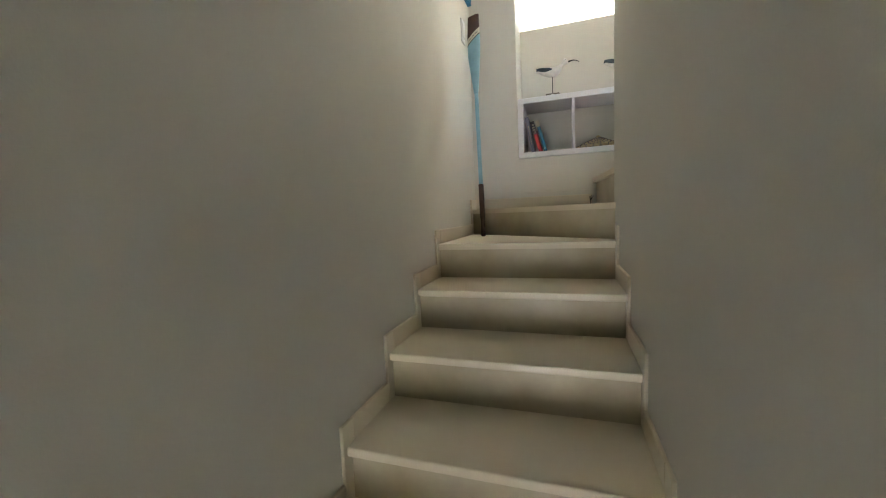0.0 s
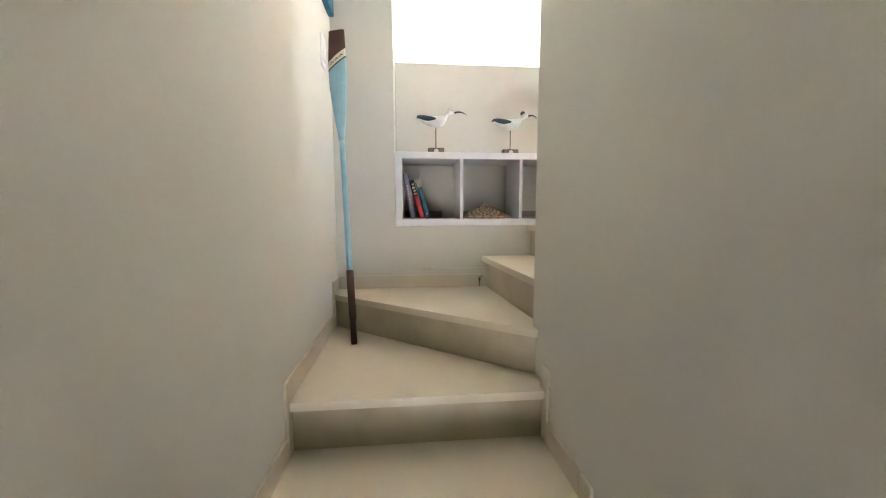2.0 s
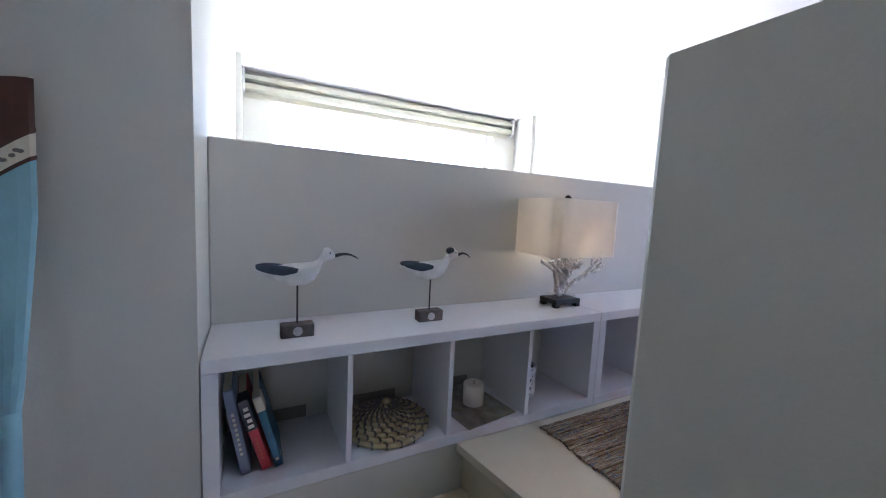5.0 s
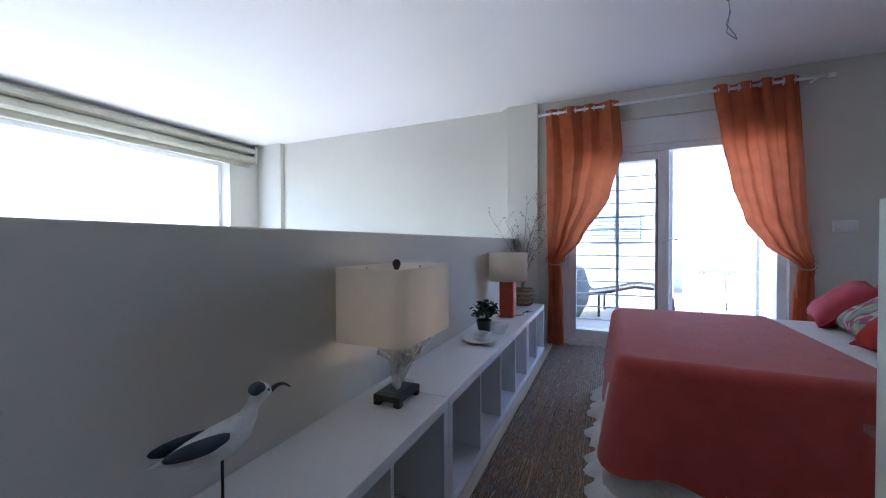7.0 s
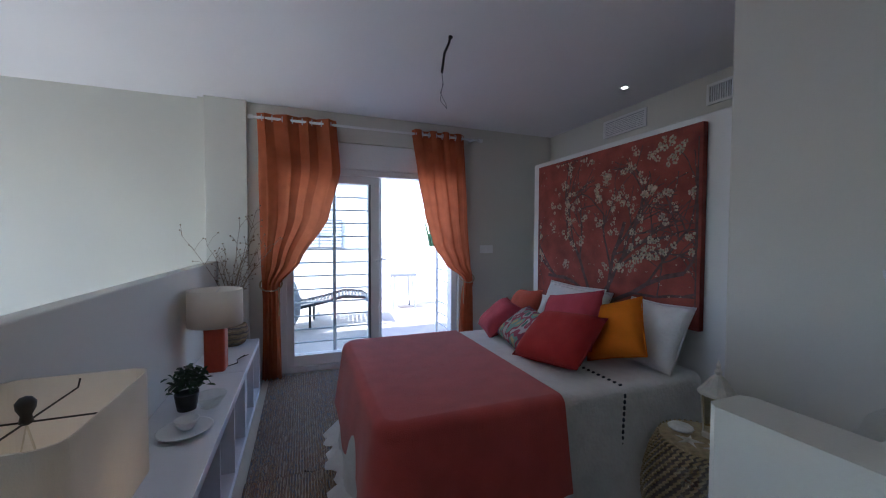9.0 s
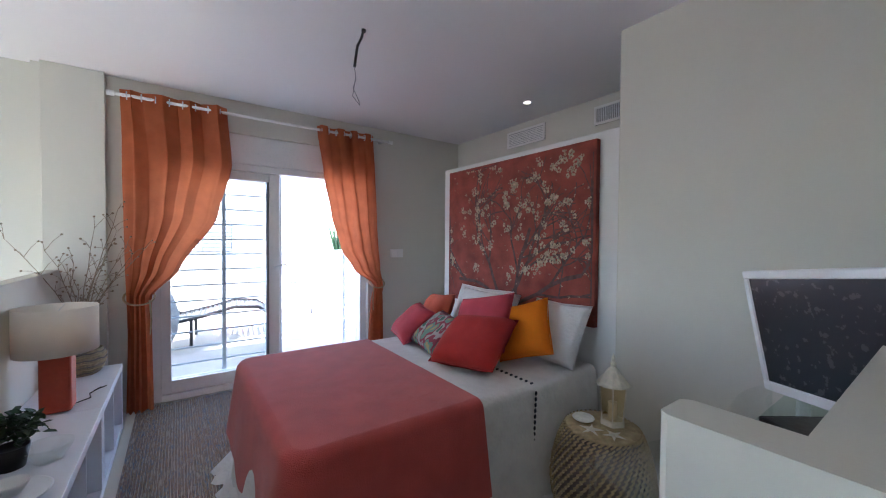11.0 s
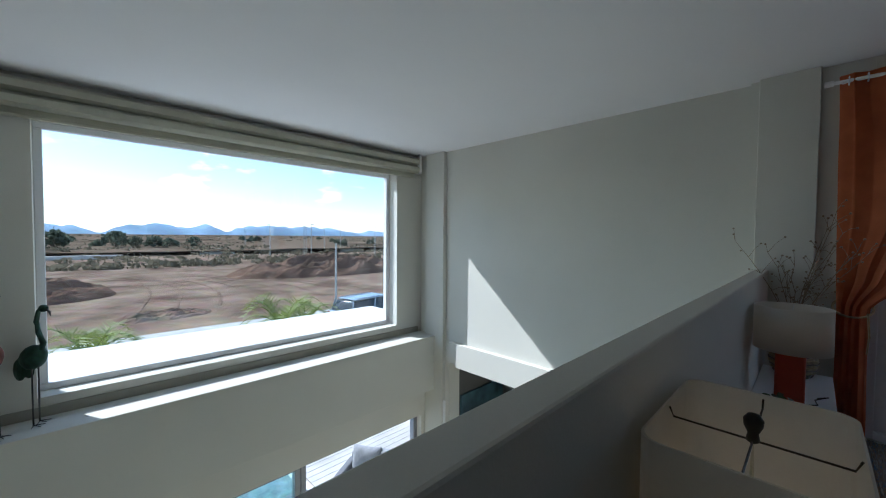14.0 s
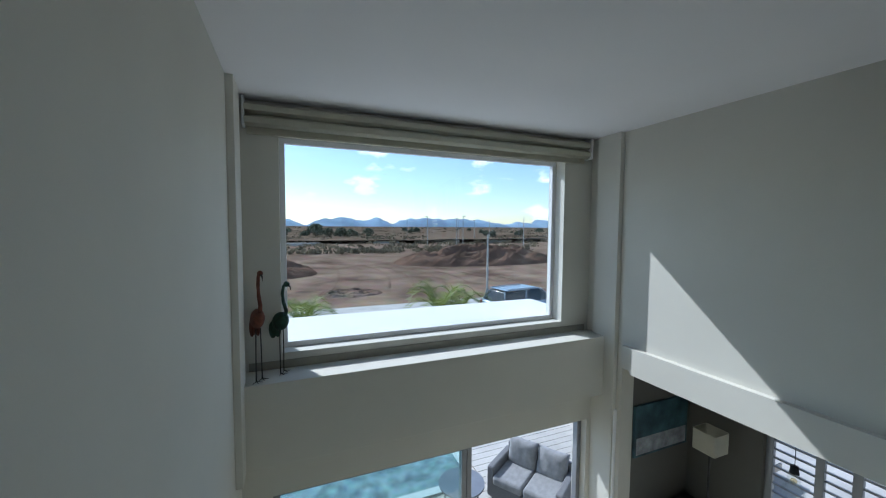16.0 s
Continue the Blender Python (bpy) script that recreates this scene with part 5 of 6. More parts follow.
def vent(x0, x1, z0, z1, vertical, m, label):
    v = thing("air_vent", label, "vent", ((x0 + x1) / 2, Y_BACK, (z0 + z1) / 2))
    hx, hz = (x1 - x0) / 2, (z1 - z0) / 2
    part("backing", B(-hx, hx, -0.002, 0.004, -hz, hz), M_BLKPL if vertical else M_GREYFRAME, v)
    for a in ((-hx, hx, hz - 0.018, hz), (-hx, hx, -hz, -hz + 0.018), (-hx, -hx + 0.018, -hz + 0.018, hz - 0.018), (hx - 0.018, hx, -hz + 0.018, hz - 0.018)):
        part("frame", B(a[0], a[1], 0.004, 0.014, a[2], a[3]), M_PLASTIC, v)
    n = 12 if vertical else 7
    for k in range(n):
        if vertical:
            xx = -hx + 0.022 + (2 * hx - 0.044) * (k + 0.5) / n
            part("slat", B(xx - 0.004, xx + 0.004, 0.005, 0.012, -hz + 0.018, hz - 0.018), M_STEEL, v)
        else:
            zz = -hz + 0.022 + (2 * hz - 0.044) * (k + 0.5) / n
            part("slat", B(-hx + 0.018, hx - 0.018, 0.005, 0.012, zz - 0.0055, zz + 0.0045), M_PLASTIC, v)
vent(2.72, 3.17, 2.125, 2.275, False, M_PLASTIC, "white slatted air vent above the headboard")
vent(2.02, 2.24, 2.125, 2.265, True, M_BLKPL, "white framed dark grille above the headboard")
sp = thing("spotlight", "small recessed ceiling spotlight, lit", "spotlight", (2.60, -2.56, Z_CEIL))
part("ring", lathe(bmesh.new(), [(0.020, -0.001), (0.034, -0.001), (0.034, -0.008), (0.020, -0.006)], 24), M_STEEL, sp)
part("lens", cyl(bmesh.new(), (0, 0, -0.006), (0, 0, -0.002), 0.020), glow("spot_glow", (1.0, 0.88, 0.7), 8.0), sp)
cb = thing("ceiling_cable", "bare black lamp cable hanging from the ceiling", "cable", (2.42, -1.10, Z_CEIL))
part("rose", cyl(bmesh.new(), (0, 0, -0.012), (0, 0, 0), 0.012, seg=10), M_DARK, cb)
part("cable", tube(bmesh.new(), [(0, 0, 0), (-0.01, 0.015, -0.05), (-0.025, 0.045, -0.11), (-0.03, 0.055, -0.17), (-0.025, 0.06, -0.22)], 0.007, 8), M_BLACK, cb)
part("wire", tube(bmesh.new(), [(-0.025, 0.06, -0.22), (-0.02, 0.05, -0.28), (-0.03, 0.07, -0.33), (-0.01, 0.03, -0.38), (0.0, 0.02, -0.40), (0.0, 0.06, -0.36), (-0.03, 0.055, -0.27)], 0.0022, 6), M_GREYFRAME, cb)
gc = thing("display_shelf", "dark shelf with green glassware in the passage", "shelf", (0.0, -4.04, 0.85))
part("panel", B(-0.18, 0.25, -0.005, 0.03, 0.0, 0.75), mat("dark_green_panel", (0.03, 0.05, 0.045), 0.4), gc)
for k in range(4):
    part("glass", cyl(bmesh.new(), (-0.10 + k * 0.09, 0.06, 0.25), (-0.10 + k * 0.09, 0.06, 0.36), 0.03), M_GLASSDESK, gc)
part("board", B(-0.18, 0.25, 0.03, 0.11, 0.23, 0.25), M_GREYFRAME, gc)

gk = thing("wire_sprig", "tiny dark twisted wire sprig in the step corner", "ornament", (0.492, -0.012, -0.36))
for k, (dx, dz, a) in enumerate(((-0.006, 0.045, 0.5), (0.010, 0.058, 0.6), (-0.002, 0.064, 0.4), (-0.012, 0.052, 1.2))):
    part("twist", tube(bmesh.new(), [(0, 0, 0.0 if k == 0 else 0.03), (dx * 0.5, -0.002, dz - 0.012), (dx + 0.012 * math.cos(a), -0.004, dz + 0.008 * math.sin(a))], 0.0028, 5, 0.5), M_BLACK, gk)

# ---- things: picture window, blind, ledge ----
w1 = thing("window_1", "large fixed picture window with a white frame", "window", ((WX0 + WX1) / 2, Y_WIN + WIN_T - 0.10, WZ0))
w1["kind"] = "structure"
ww, wh = (WX1 - WX0) / 2, WZ1 - WZ0
for a in ((-ww, ww, wh - 0.05, wh), (-ww, ww, 0.0, 0.05), (-ww, -ww + 0.05, 0.05, wh - 0.05), (ww - 0.05, ww, 0.05, wh - 0.05)):
    part("window_frame", B(a[0], a[1], -0.03, 0.03, a[2], a[3], bev=0.004), M_FRAME, w1)
g = part("pane", B(-ww + 0.045, ww - 0.045, -0.003, 0.003, 0.045, wh - 0.045), M_GLASS, w1)
g.visible_shadow = False
bl = thing("roller_blind", "cream double roller blind rolled up above the window", "blind", (1.97, 3.955, 2.105))
for k, zz in enumerate((0.135, 0.03)):
    part("roll", cyl(bmesh.new(), (-1.90, 0, zz), (1.91, 0, zz), 0.050, seg=24), M_BLINDS, bl, smooth=True)
    part("fascia", B(-1.90, 1.91, -0.058, -0.050, zz - 0.03, zz + 0.02, bev=0.002, seg=1), M_BLINDS, bl)
part("cloth", B(-1.88, 1.89, 0.035, 0.040, -0.06, 0.03), M_BLINDS, bl)
part("hem_bar", B(-1.88, 1.89, 0.028, 0.047, -0.08, -0.055, bev=0.005), M_BLINDS, bl)
for xx in (-1.90, 1.925):
    part("bracket", B(xx - 0.012, xx + 0.012, -0.065, 0.065, -0.03, 0.228, bev=0.02, seg=3), M_PLASTIC, bl)


def flamingo(x, y, s, m, label, rz):
    f = thing("flamingo_figure", label, "figurine", (x, y, -0.10), rz, "metal flamingos")
    for k in (-1, 1):
        part("leg", tube(bmesh.new(), [(0.03 * k, 0.02 * k, 0), (0.025 * k, 0.01 * k, 0.22 * s), (0.018 * k, 0, 0.44 * s)], 0.005, 6), M_BLACK, f)
        for j in (-1, 0, 1):
            part("toe", tube(bmesh.new(), [(0.03 * k, 0.02 * k, 0.006), (0.03 * k + 0.055 * math.sin(j * 0.8), 0.02 * k - 0.06 * math.cos(j * 0.8), 0.004)], 0.004, 5, 0.5), M_BLACK, f)
    part("body", ball(bmesh.new(), (0, 0.015, 0.52 * s), 0.086, 0.62, 1.3, 0.95, rot=Matrix.Rotation(radians(-28), 4, "X")), m, f, smooth=True)
    for j in range(5):
        part("tail_feather", ball(bmesh.new(), (0.012 * (j - 2), 0.10, 0.45 * s - 0.012 * abs(j - 2)), 0.065, 0.24, 0.9, 1.2, seg=8), m, f)
    pts = [(0, -0.05, 0.57 * s), (0, -0.075, 0.64 * s), (0, -0.035, 0.72 * s), (0, -0.02, 0.80 * s), (0, -0.04, 0.88 * s), (0, -0.075, 0.905 * s)]
    part("neck", tube(bmesh.new(), pts, 0.018, 8, 0.7), m, f, smooth=True)
    part("head", ball(bmesh.new(), (0, -0.085, 0.905 * s), 0.028, 0.8, 1.2, 0.9), m, f, smooth=True)
    part("beak", tube(bmesh.new(), [(0, -0.10, 0.90 * s), (0, -0.135, 0.885 * s), (0, -0.145, 0.85 * s)], 0.010, 8, 0.3), M_BLACK, f)


flamingo(0.16, 3.78, 1.03, mat("rusty_pink_metal", (0.22, 0.075, 0.045), 0.6, metal=0.3, var=0.4, scale=20, bump=0.5), "rusty pink metal flamingo standing on the ledge", 20)
flamingo(0.34, 3.90, 0.90, mat("verdigris_metal", (0.035, 0.09, 0.06), 0.6, metal=0.3, var=0.5, scale=20, bump=0.5), "dark green metal flamingo standing on the ledge", 35)

# ---- things: living room below ----
pd = thing("door_2", "grey aluminium sliding patio door, partly open", "door", (0, 3.98, Z_LOW))
pd["kind"] = "structure"
LH = LDZ - Z_LOW
for x0 in (LDX0, 2.18, 2.245, 3.84):
    part("stile", B(x0, x0 + 0.06, -0.03, 0.05, 0.0, LH, bev=0.004), M_GREYFRAME, pd)
for x0, x1 in ((LDX0 + 0.06, 2.18),):
    part("rail", B(x0, x1, -0.03, 0.03, LH - 0.07, LH, bev=0.003), M_GREYFRAME, pd)
    part("rail", B(x0, x1, -0.03, 0.03, 0.0, 0.07, bev=0.003), M_GREYFRAME, pd)
    g = part("pane", B(x0, x1, -0.004, 0.004, 0.07, LH - 0.07), glass_mat("tinted_glass", (0.75, 0.88, 0.88), 0.12), pd)
    g.visible_shadow = False
part("head_track", B(2.305, 3.84, -0.03, 0.05, LH - 0.03, LH), M_GREYFRAME, pd)
sa = thing("dark_seascape", "dark blue seascape painting on the side room wall", "painting", (4.70, Y_ANN, -1.24))
part("canvas", B(-0.47, 0.47, -0.035, 0, -0.32, 0.32, bev=0.004), mat("dark_sea_paint", (0.02, 0.06, 0.09), 0.5, var=0.6, scale=4, tint=(0.10, 0.22, 0.26)), sa)
part("foam", B(-0.44, 0.44, -0.037, -0.034, -0.29, -0.08), mat("pale_foam_paint", (0.38, 0.40, 0.42), 0.6, var=0.4, scale=8), sa)
fl = thing("floor_lamp", "floor lamp with a square pale shade in the side room", "lamp", (4.93, 2.98, Z_LOW))
part("base", cyl(bmesh.new(), (0, 0, 0), (0, 0, 0.02), 0.13, seg=28), M_BLACK, fl)
part("pole", cyl(bmesh.new(), (0, 0, 0.02), (0, 0, 1.95), 0.011), M_BLACK, fl)
part("shade", shade(bmesh.new(), rounded_rect(0.13, 0.13, 0.02), 1.84, 2.08), M_BLINDS, fl)
cbn = thing("sideboard", "black sideboard under the seascape painting", "cabinet", (4.72, 3.22, Z_LOW), -90)
part("body", B(-0.20, 0.22, -0.50, 0.50, 0.08, 0.95, bev=0.006), M_BLKPL, cbn)
for k in (-1, 1):
    part("door", B(0.221, 0.232, k * 0.25 - 0.235, k * 0.25 + 0.235, 0.12, 0.91, bev=0.003), M_BLKPL, cbn)
    part("foot", B(-0.18, -0.12, k * 0.44 - 0.03, k * 0.44 + 0.03, 0, 0.08), M_BLKPL, cbn)
    part("foot", B(0.12, 0.18, k * 0.44 - 0.03, k * 0.44 + 0.03, 0, 0.08), M_BLKPL, cbn)
cp = thing("corner_pole", "white vertical pole beside the patio door", "pole", (3.90, 3.42, Z_LOW))
part("tube", cyl(bmesh.new(), (0, 0, 0), (0, 0, 2.3), 0.018), M_PLASTIC, cp)
part("cap", ball(bmesh.new(), (0, 0, 2.3), 0.019), M_PLASTIC, cp)
sd = thing("door_3", "glazed grey door with horizontal louvre bars", "door", (X_ANN + 0.06, 0, Z_LOW))
sd["kind"] = "structure"
SH = SDZ - Z_LOW
for y0 in (SDY0, 1.86, 2.13, SDY1 - 0.07):
    part("stile", B(0, 0.05, y0, y0 + 0.07, 0, SH, bev=0.004), M_GREYFRAME, sd)
for a, b in ((SDY0 + 0.07, 1.86), (1.93, 2.13), (2.20, SDY1 - 0.07)):
    for k in range(22):
        part("slat", B(0.015, 0.035, a, b, 0.06 + k * 0.097, 0.080 + k * 0.097), M_GREYFRAME, sd)


def pendant(x, y, z):
    p = thing("pendant_lamp", "clear glass bottle pendant lamp on a black cord", "pendant lamp", (x, y, z), group="glass pendants")
    part("cord", cyl(bmesh.new(), (0, 0, 0.26), (0, 0, -0.428 - z), 0.003, seg=6), M_BLACK, p)
    part("cap", lathe(bmesh.new(), [(0.0, 0.27), (0.028, 0.265), (0.032, 0.22), (0.036, 0.20)], 20), M_BLACK, p, smooth=True)
    part("glass", lathe(bmesh.new(), [(0.034, 0.21), (0.045, 0.14), (0.085, 0.02), (0.088, 0.0)], 24), M_ACRYLIC, p, smooth=True)
    part("bulb", ball(bmesh.new(), (0, 0, 0.13), 0.024), M_AMBER, p, smooth=True)


pendant(4.5, 2.02, -1.12)
pendant(4.5, 1.44, -1.12)

# ---- outside: patio, sofa, canopy ----
fixed("patio", B(-1.5, 9.0, 4.102, 9.2, Z_LOW - 0.14, Z_LOW - 0.02), M_TERRACE, "beige paved patio")
POOL = (-1.3, 3.3, 5.95, 8.7)
for k in range(30):
    yy = 4.12 + k * 0.16
    fixed("deck_board", B(POOL[1] + 0.20 if POOL[2] - 0.36 < yy < POOL[3] + 0.2 else -1.5, 9.0, yy, yy + 0.148, Z_LOW - 0.02, Z_LOW), M_CONCRETE)
M_WATER = mat("pool_water", (0.26, 0.36, 0.38), 0.08, var=0.4, scale=5.0, bump=1.0, bscale=7.0, tint=(0.50, 0.66, 0.66), rvar=0.03)
bm = bmesh.new()
grid(bm, lambda u, v: Vector((POOL[0] + (POOL[1] - POOL[0]) * u, POOL[2] + (POOL[3] - POOL[2]) * v, Z_LOW - 0.012 + 0.006 * noise.noise((u * 22, v * 14, 4.0)) + 0.003 * noise.noise((u * 60, v * 38, 9.0)))), 110, 70)
fixed("water", bm, M_WATER, "rippled turquoise swimming pool water", smooth=True)
for a in ((POOL[0] - 0.16, POOL[1] + 0.16, POOL[2] - 0.16, POOL[2]), (POOL[0] - 0.16, POOL[1] + 0.16, POOL[3], POOL[3] + 0.16), (POOL[0] - 0.16, POOL[0], POOL[2], POOL[3]), (POOL[1], POOL[1] + 0.16, POOL[2], POOL[3])):
    fixed("pool_coping", B(*a, Z_LOW - 0.02, Z_LOW + 0.012, bev=0.006), M_RENDER, "pale stone pool coping")
bm = bmesh.new()
bx(bm, -0.6, X_VOID + 0.2, Y_WIN + WIN_T, 5.55, -0.14, 0.01)
fixed("canopy", bm, M_RENDER, "white rendered canopy slab below the window")
sf = thing("outdoor_sofa", "grey woven outdoor sofa with grey cushions", "sofa", (3.98, 5.08, Z_LOW), -58)
sf.matrix_basis = pose(3.98, 5.08, Z_LOW, 0, 0, -58) @ Matrix.Diagonal((0.66, 0.92, 0.92, 1))
part("base", B(-0.85, 0.85, -0.40, 0.40, 0.05, 0.30, bev=0.02), M_SOFA, sf)
part("back_panel", B(-0.85, 0.85, 0.32, 0.42, 0.30, 0.72, bev=0.03), M_SOFA, sf)
for k in (-1, 1):
    part("arm", B(k * 0.85 - 0.09, k * 0.85 + 0.09, -0.40, 0.40, 0.05, 0.60, bev=0.04, seg=3), M_SOFA, sf)
    part("seat_cushion", B(k * 0.39 - 0.38, k * 0.39 + 0.38, -0.44, 0.26, 0.30, 0.47, bev=0.06, seg=4), M_PATIOCUSH, sf, "flat grey seat cushion")
    bm = bmesh.new()
    for sg in (-1, 1):
        def plump(u, v, sg=sg):
            a, b = 2 * u - 1, 2 * v - 1
            bulge = max(0.0, (1 - a ** 4) * (1 - b ** 4)) ** 0.5
            pull = 1 - 0.06 * (1 - abs(a) ** 2) * abs(b) - 0.06 * (1 - abs(b) ** 2) * abs(a)
            crease = 0.012 * noise.noise((a * 3 + k, b * 3, sg))
            return Vector((k * 0.38 + 0.40 * a * pull * sg, 0.16 + sg * 0.125 * bulge + crease * bulge, 0.68 + 0.26 * b * pull))
        grid(bm, plump, 20, 16)
    bmesh.ops.remove_doubles(bm, verts=bm.verts, dist=0.0005)
    bmesh.ops.transform(bm, matrix=Matrix.Translation((0, 0.05, 0.45)) @ Matrix.Rotation(radians(-14 - 3 * k), 4, "X") @ Matrix.Translation((0, 0, -0.45)), verts=bm.verts)
    bmesh.ops.recalc_face_normals(bm, faces=bm.faces)
    part("back_cushion", bm, M_PATIOCUSH, sf, "plump creased grey back cushion", smooth=True)
for sx in (-0.8, 0.8):
    for sy in (-0.35, 0.35):
        part("foot", cyl(bmesh.new(), (sx, sy, 0), (sx, sy, 0.05), 0.025), M_BLACK, sf)
ct = thing("patio_table", "round grey patio coffee table", "table", (2.86, 5.36, Z_LOW))
part("top", cyl(bmesh.new(), (0, 0, 0.40), (0, 0, 0.43), 0.36, seg=40), M_GREYFRAME, ct)
for k in range(4):
    a = radians(45 + 90 * k)
    part("leg", cyl(bmesh.new(), (0.28 * math.cos(a), 0.28 * math.sin(a), 0), (0.26 * math.cos(a), 0.26 * math.sin(a), 0.40), 0.015), M_GREYFRAME, ct)
fixed("patio_wall", B(6.3, 6.45, Y_WIN + WIN_T, 9.2, Z_LOW, -2.2), M_RENDER, "low white patio wall")

# ---- outside: roof terrace beyond the balcony door ----
TX = X_BED + 0.25
fixed("roof_terrace", B(TX, 10.3, -6.0, 1.5, -0.35, -0.06), M_TERRACE, "beige tiled roof terrace")
fixed("terrace_parapet", B(10.0, 10.15, -6.0, 1.5, -0.06, 0.85), M_RENDER, "white rendered terrace wall")
hb = thing("neighbour_house", "white rendered house with a slatted window", "house", (9.0, 0.6, -0.06))
part("wall", B(0, 0.25, -2.35, 2.4, 0.0, 3.2), M_RENDER, hb)
wn_ = part("window", B(-0.03, 0.0, -1.76, -0.79, 1.03, 1.66, bev=0.005), M_GREYFRAME, hb)
for r in range(2):
    for k in range(8):
        part("slat", B(-0.045, -0.031, -1.74 + r * 0.485, -1.30 + r * 0.485, 1.06 + k * 0.073, 1.105 + k * 0.073), M_STEEL, wn_)
low = fixed("terrace_side_wall", B(7.9, 8.05, -6.0, -1.76, -0.06, 1.02), M_RENDER, "white low terrace wall")
cac = thing("agave_plant", "tall green succulent behind the terrace wall", "plant", (8.6, -3.2, -0.06))
part("planter", B(-0.25, 0.25, -0.25, 0.25, 0, 0.55, bev=0.02), M_CONCRETE, cac)
rnd = random.Random(5)
for k in range(22):
    a, ln_ = rnd.uniform(0, 6.28), rnd.uniform(0.6, 1.15)
    ln2 = rnd.uniform(0.08, 0.30)
    part("leaf", tube(bmesh.new(), [(0, 0, 0.5), (ln2 * 0.4 * math.cos(a), ln2 * 0.4 * math.sin(a), 0.5 + ln_ * 0.5), (ln2 * math.cos(a), ln2 * math.sin(a), 0.5 + ln_)], 0.04, 6, 0.3), M_LEAF, cac)
lg = thing("sun_lounger", "dark rattan sun lounger on the roof terrace", "sun lounger", (6.2, -0.45, -0.06), 84)
pts = [(0.0, 0, 0.10), (0.02, 0, 0.30), (0.18, 0, 0.42), (0.45, 0, 0.44), (0.75, 0, 0.36), (1.05, 0, 0.30), (1.35, 0, 0.46), (1.6, 0, 0.72), (1.75, 0, 0.86)]
for sy in (-0.32, 0.32):
    part("rail", tube(bmesh.new(), [(-0.9 + p[0], sy, p[2]) for p in pts], 0.022, 8), M_BLKPL, lg)
    for xx in (-0.86, 0.0, 0.6):
        part("leg", cyl(bmesh.new(), (xx, sy, 0), (xx, sy, 0.36 if xx != 0.0 else 0.33), 0.018), M_BLKPL, lg)
for k in range(36):
    f = k / 35 * (len(pts) - 3) + 1
    i = int(min(f, len(pts) - 2))
    p = Vector(pts[i]).lerp(Vector(pts[i + 1]), f - i)
    part("slat", B(-0.9 + p.x - 0.016, -0.9 + p.x + 0.016, -0.32, 0.32, p.z - 0.006, p.z + 0.006), M_BLKPL, lg)
ep = thing("egg_planter", "round dark woven planter on the roof terrace", "planter", (5.75, 0.06, -0.06))
ep.matrix_basis = pose(5.75, 0.06, -0.06) @ Matrix.Diagonal((1.15, 1.15, 1.2, 1))
part("bowl", lathe(bmesh.new(), [(0.0, 0.0), (0.20, 0.0), (0.30, 0.18), (0.32, 0.36), (0.26, 0.55), (0.22, 0.60), (0.20, 0.58), (0.0, 0.5)], 28), M_SOFA, ep, smooth=True)
st = thing("grill_stand", "small metal grill on a white stand on the terrace", "grill", (7.0, -2.0, -0.06), 90)
for sx, sy in ((-0.22, -0.12), (0.22, -0.12), (-0.22, 0.12), (0.22, 0.12)):
    part("leg", tube(bmesh.new(), [(sx * 0.9, sy * 1.6, 0), (sx * 0.7, sy, 0.60)], 0.014, 6), M_GREYFRAME, st)
part("tray", B(-0.24, 0.24, -0.16, 0.16, 0.58, 0.63, bev=0.01), M_GREYFRAME, st)
part("shelf", B(-0.24, 0.24, -0.18, 0.18, 0.16, 0.19, bev=0.01), M_STEEL, st)

# ---- outside: land, road, car, trees, mountains ----
GZ = -3.3
bm = bmesh.new()
NG = 90
def gpt(u, v):
    d = 9.0 + 2991.0 * v ** 3.2
    x = (u - 0.5) * (120 + 5200 * v ** 1.6) + 10
    h = 0.0
    if 30 < d < 400:
        h = (0.9 * noise.noise((x * 0.03, d * 0.03, 0)) + 0.25 * noise.noise((x * 0.2, d * 0.2, 1))) * max(0.0, min(1.0, (d - 48) / 30))
    return Vector((x, d, GZ + h))
grid(bm, gpt, 110, 120)
gr = fixed("ground", bm, M_SOIL, "bare dry earth building land", smooth=True)
bm = bmesh.new()
grid(bm, lambda u, v: Vector((-3000 + 6000 * u, -3000 + 3011 * v, GZ - 0.25)), 4, 4)
fixed("ground_south", bm, M_CONCRETE, "paved ground behind the house")
bm = bmesh.new()
def spt(u, v):
    d = 95 + 2895 * v ** 2.6
    return Vector(((u - 0.5) * (400 + 5000 * v ** 1.2) + 40, d, GZ + 1.0 + 0.6 * noise.noise((u * 30, v * 14, 2)) + 2.0 * v))
grid(bm, spt, 80, 50)
fixed("scrubland", bm, M_SCRUB, "dry scrubland reaching to the mountains", smooth=True)
fixed("road", B(-60, 90, 11.0, 17.9, GZ - 0.1, GZ + 0.12), mat("asphalt", (0.06, 0.06, 0.062), 0.9, var=0.2, scale=3, bump=0.5), "dark asphalt road in front of the house")
fixed("kerb", B(-60, 90, 18.6, 18.8, GZ - 0.1, GZ + 0.22), M_CONCRETE, "pale kerb of the road")
fixed("pavement", B(-60, 90, 18.8, 20.4, GZ - 0.1, GZ + 0.18), M_CONCRETE, "pale concrete pavement")
fixed("gutter", B(-60, 7.0, 17.9, 18.6, GZ - 0.1, GZ + 0.15), M_RUBBER, "dark asphalt gutter")


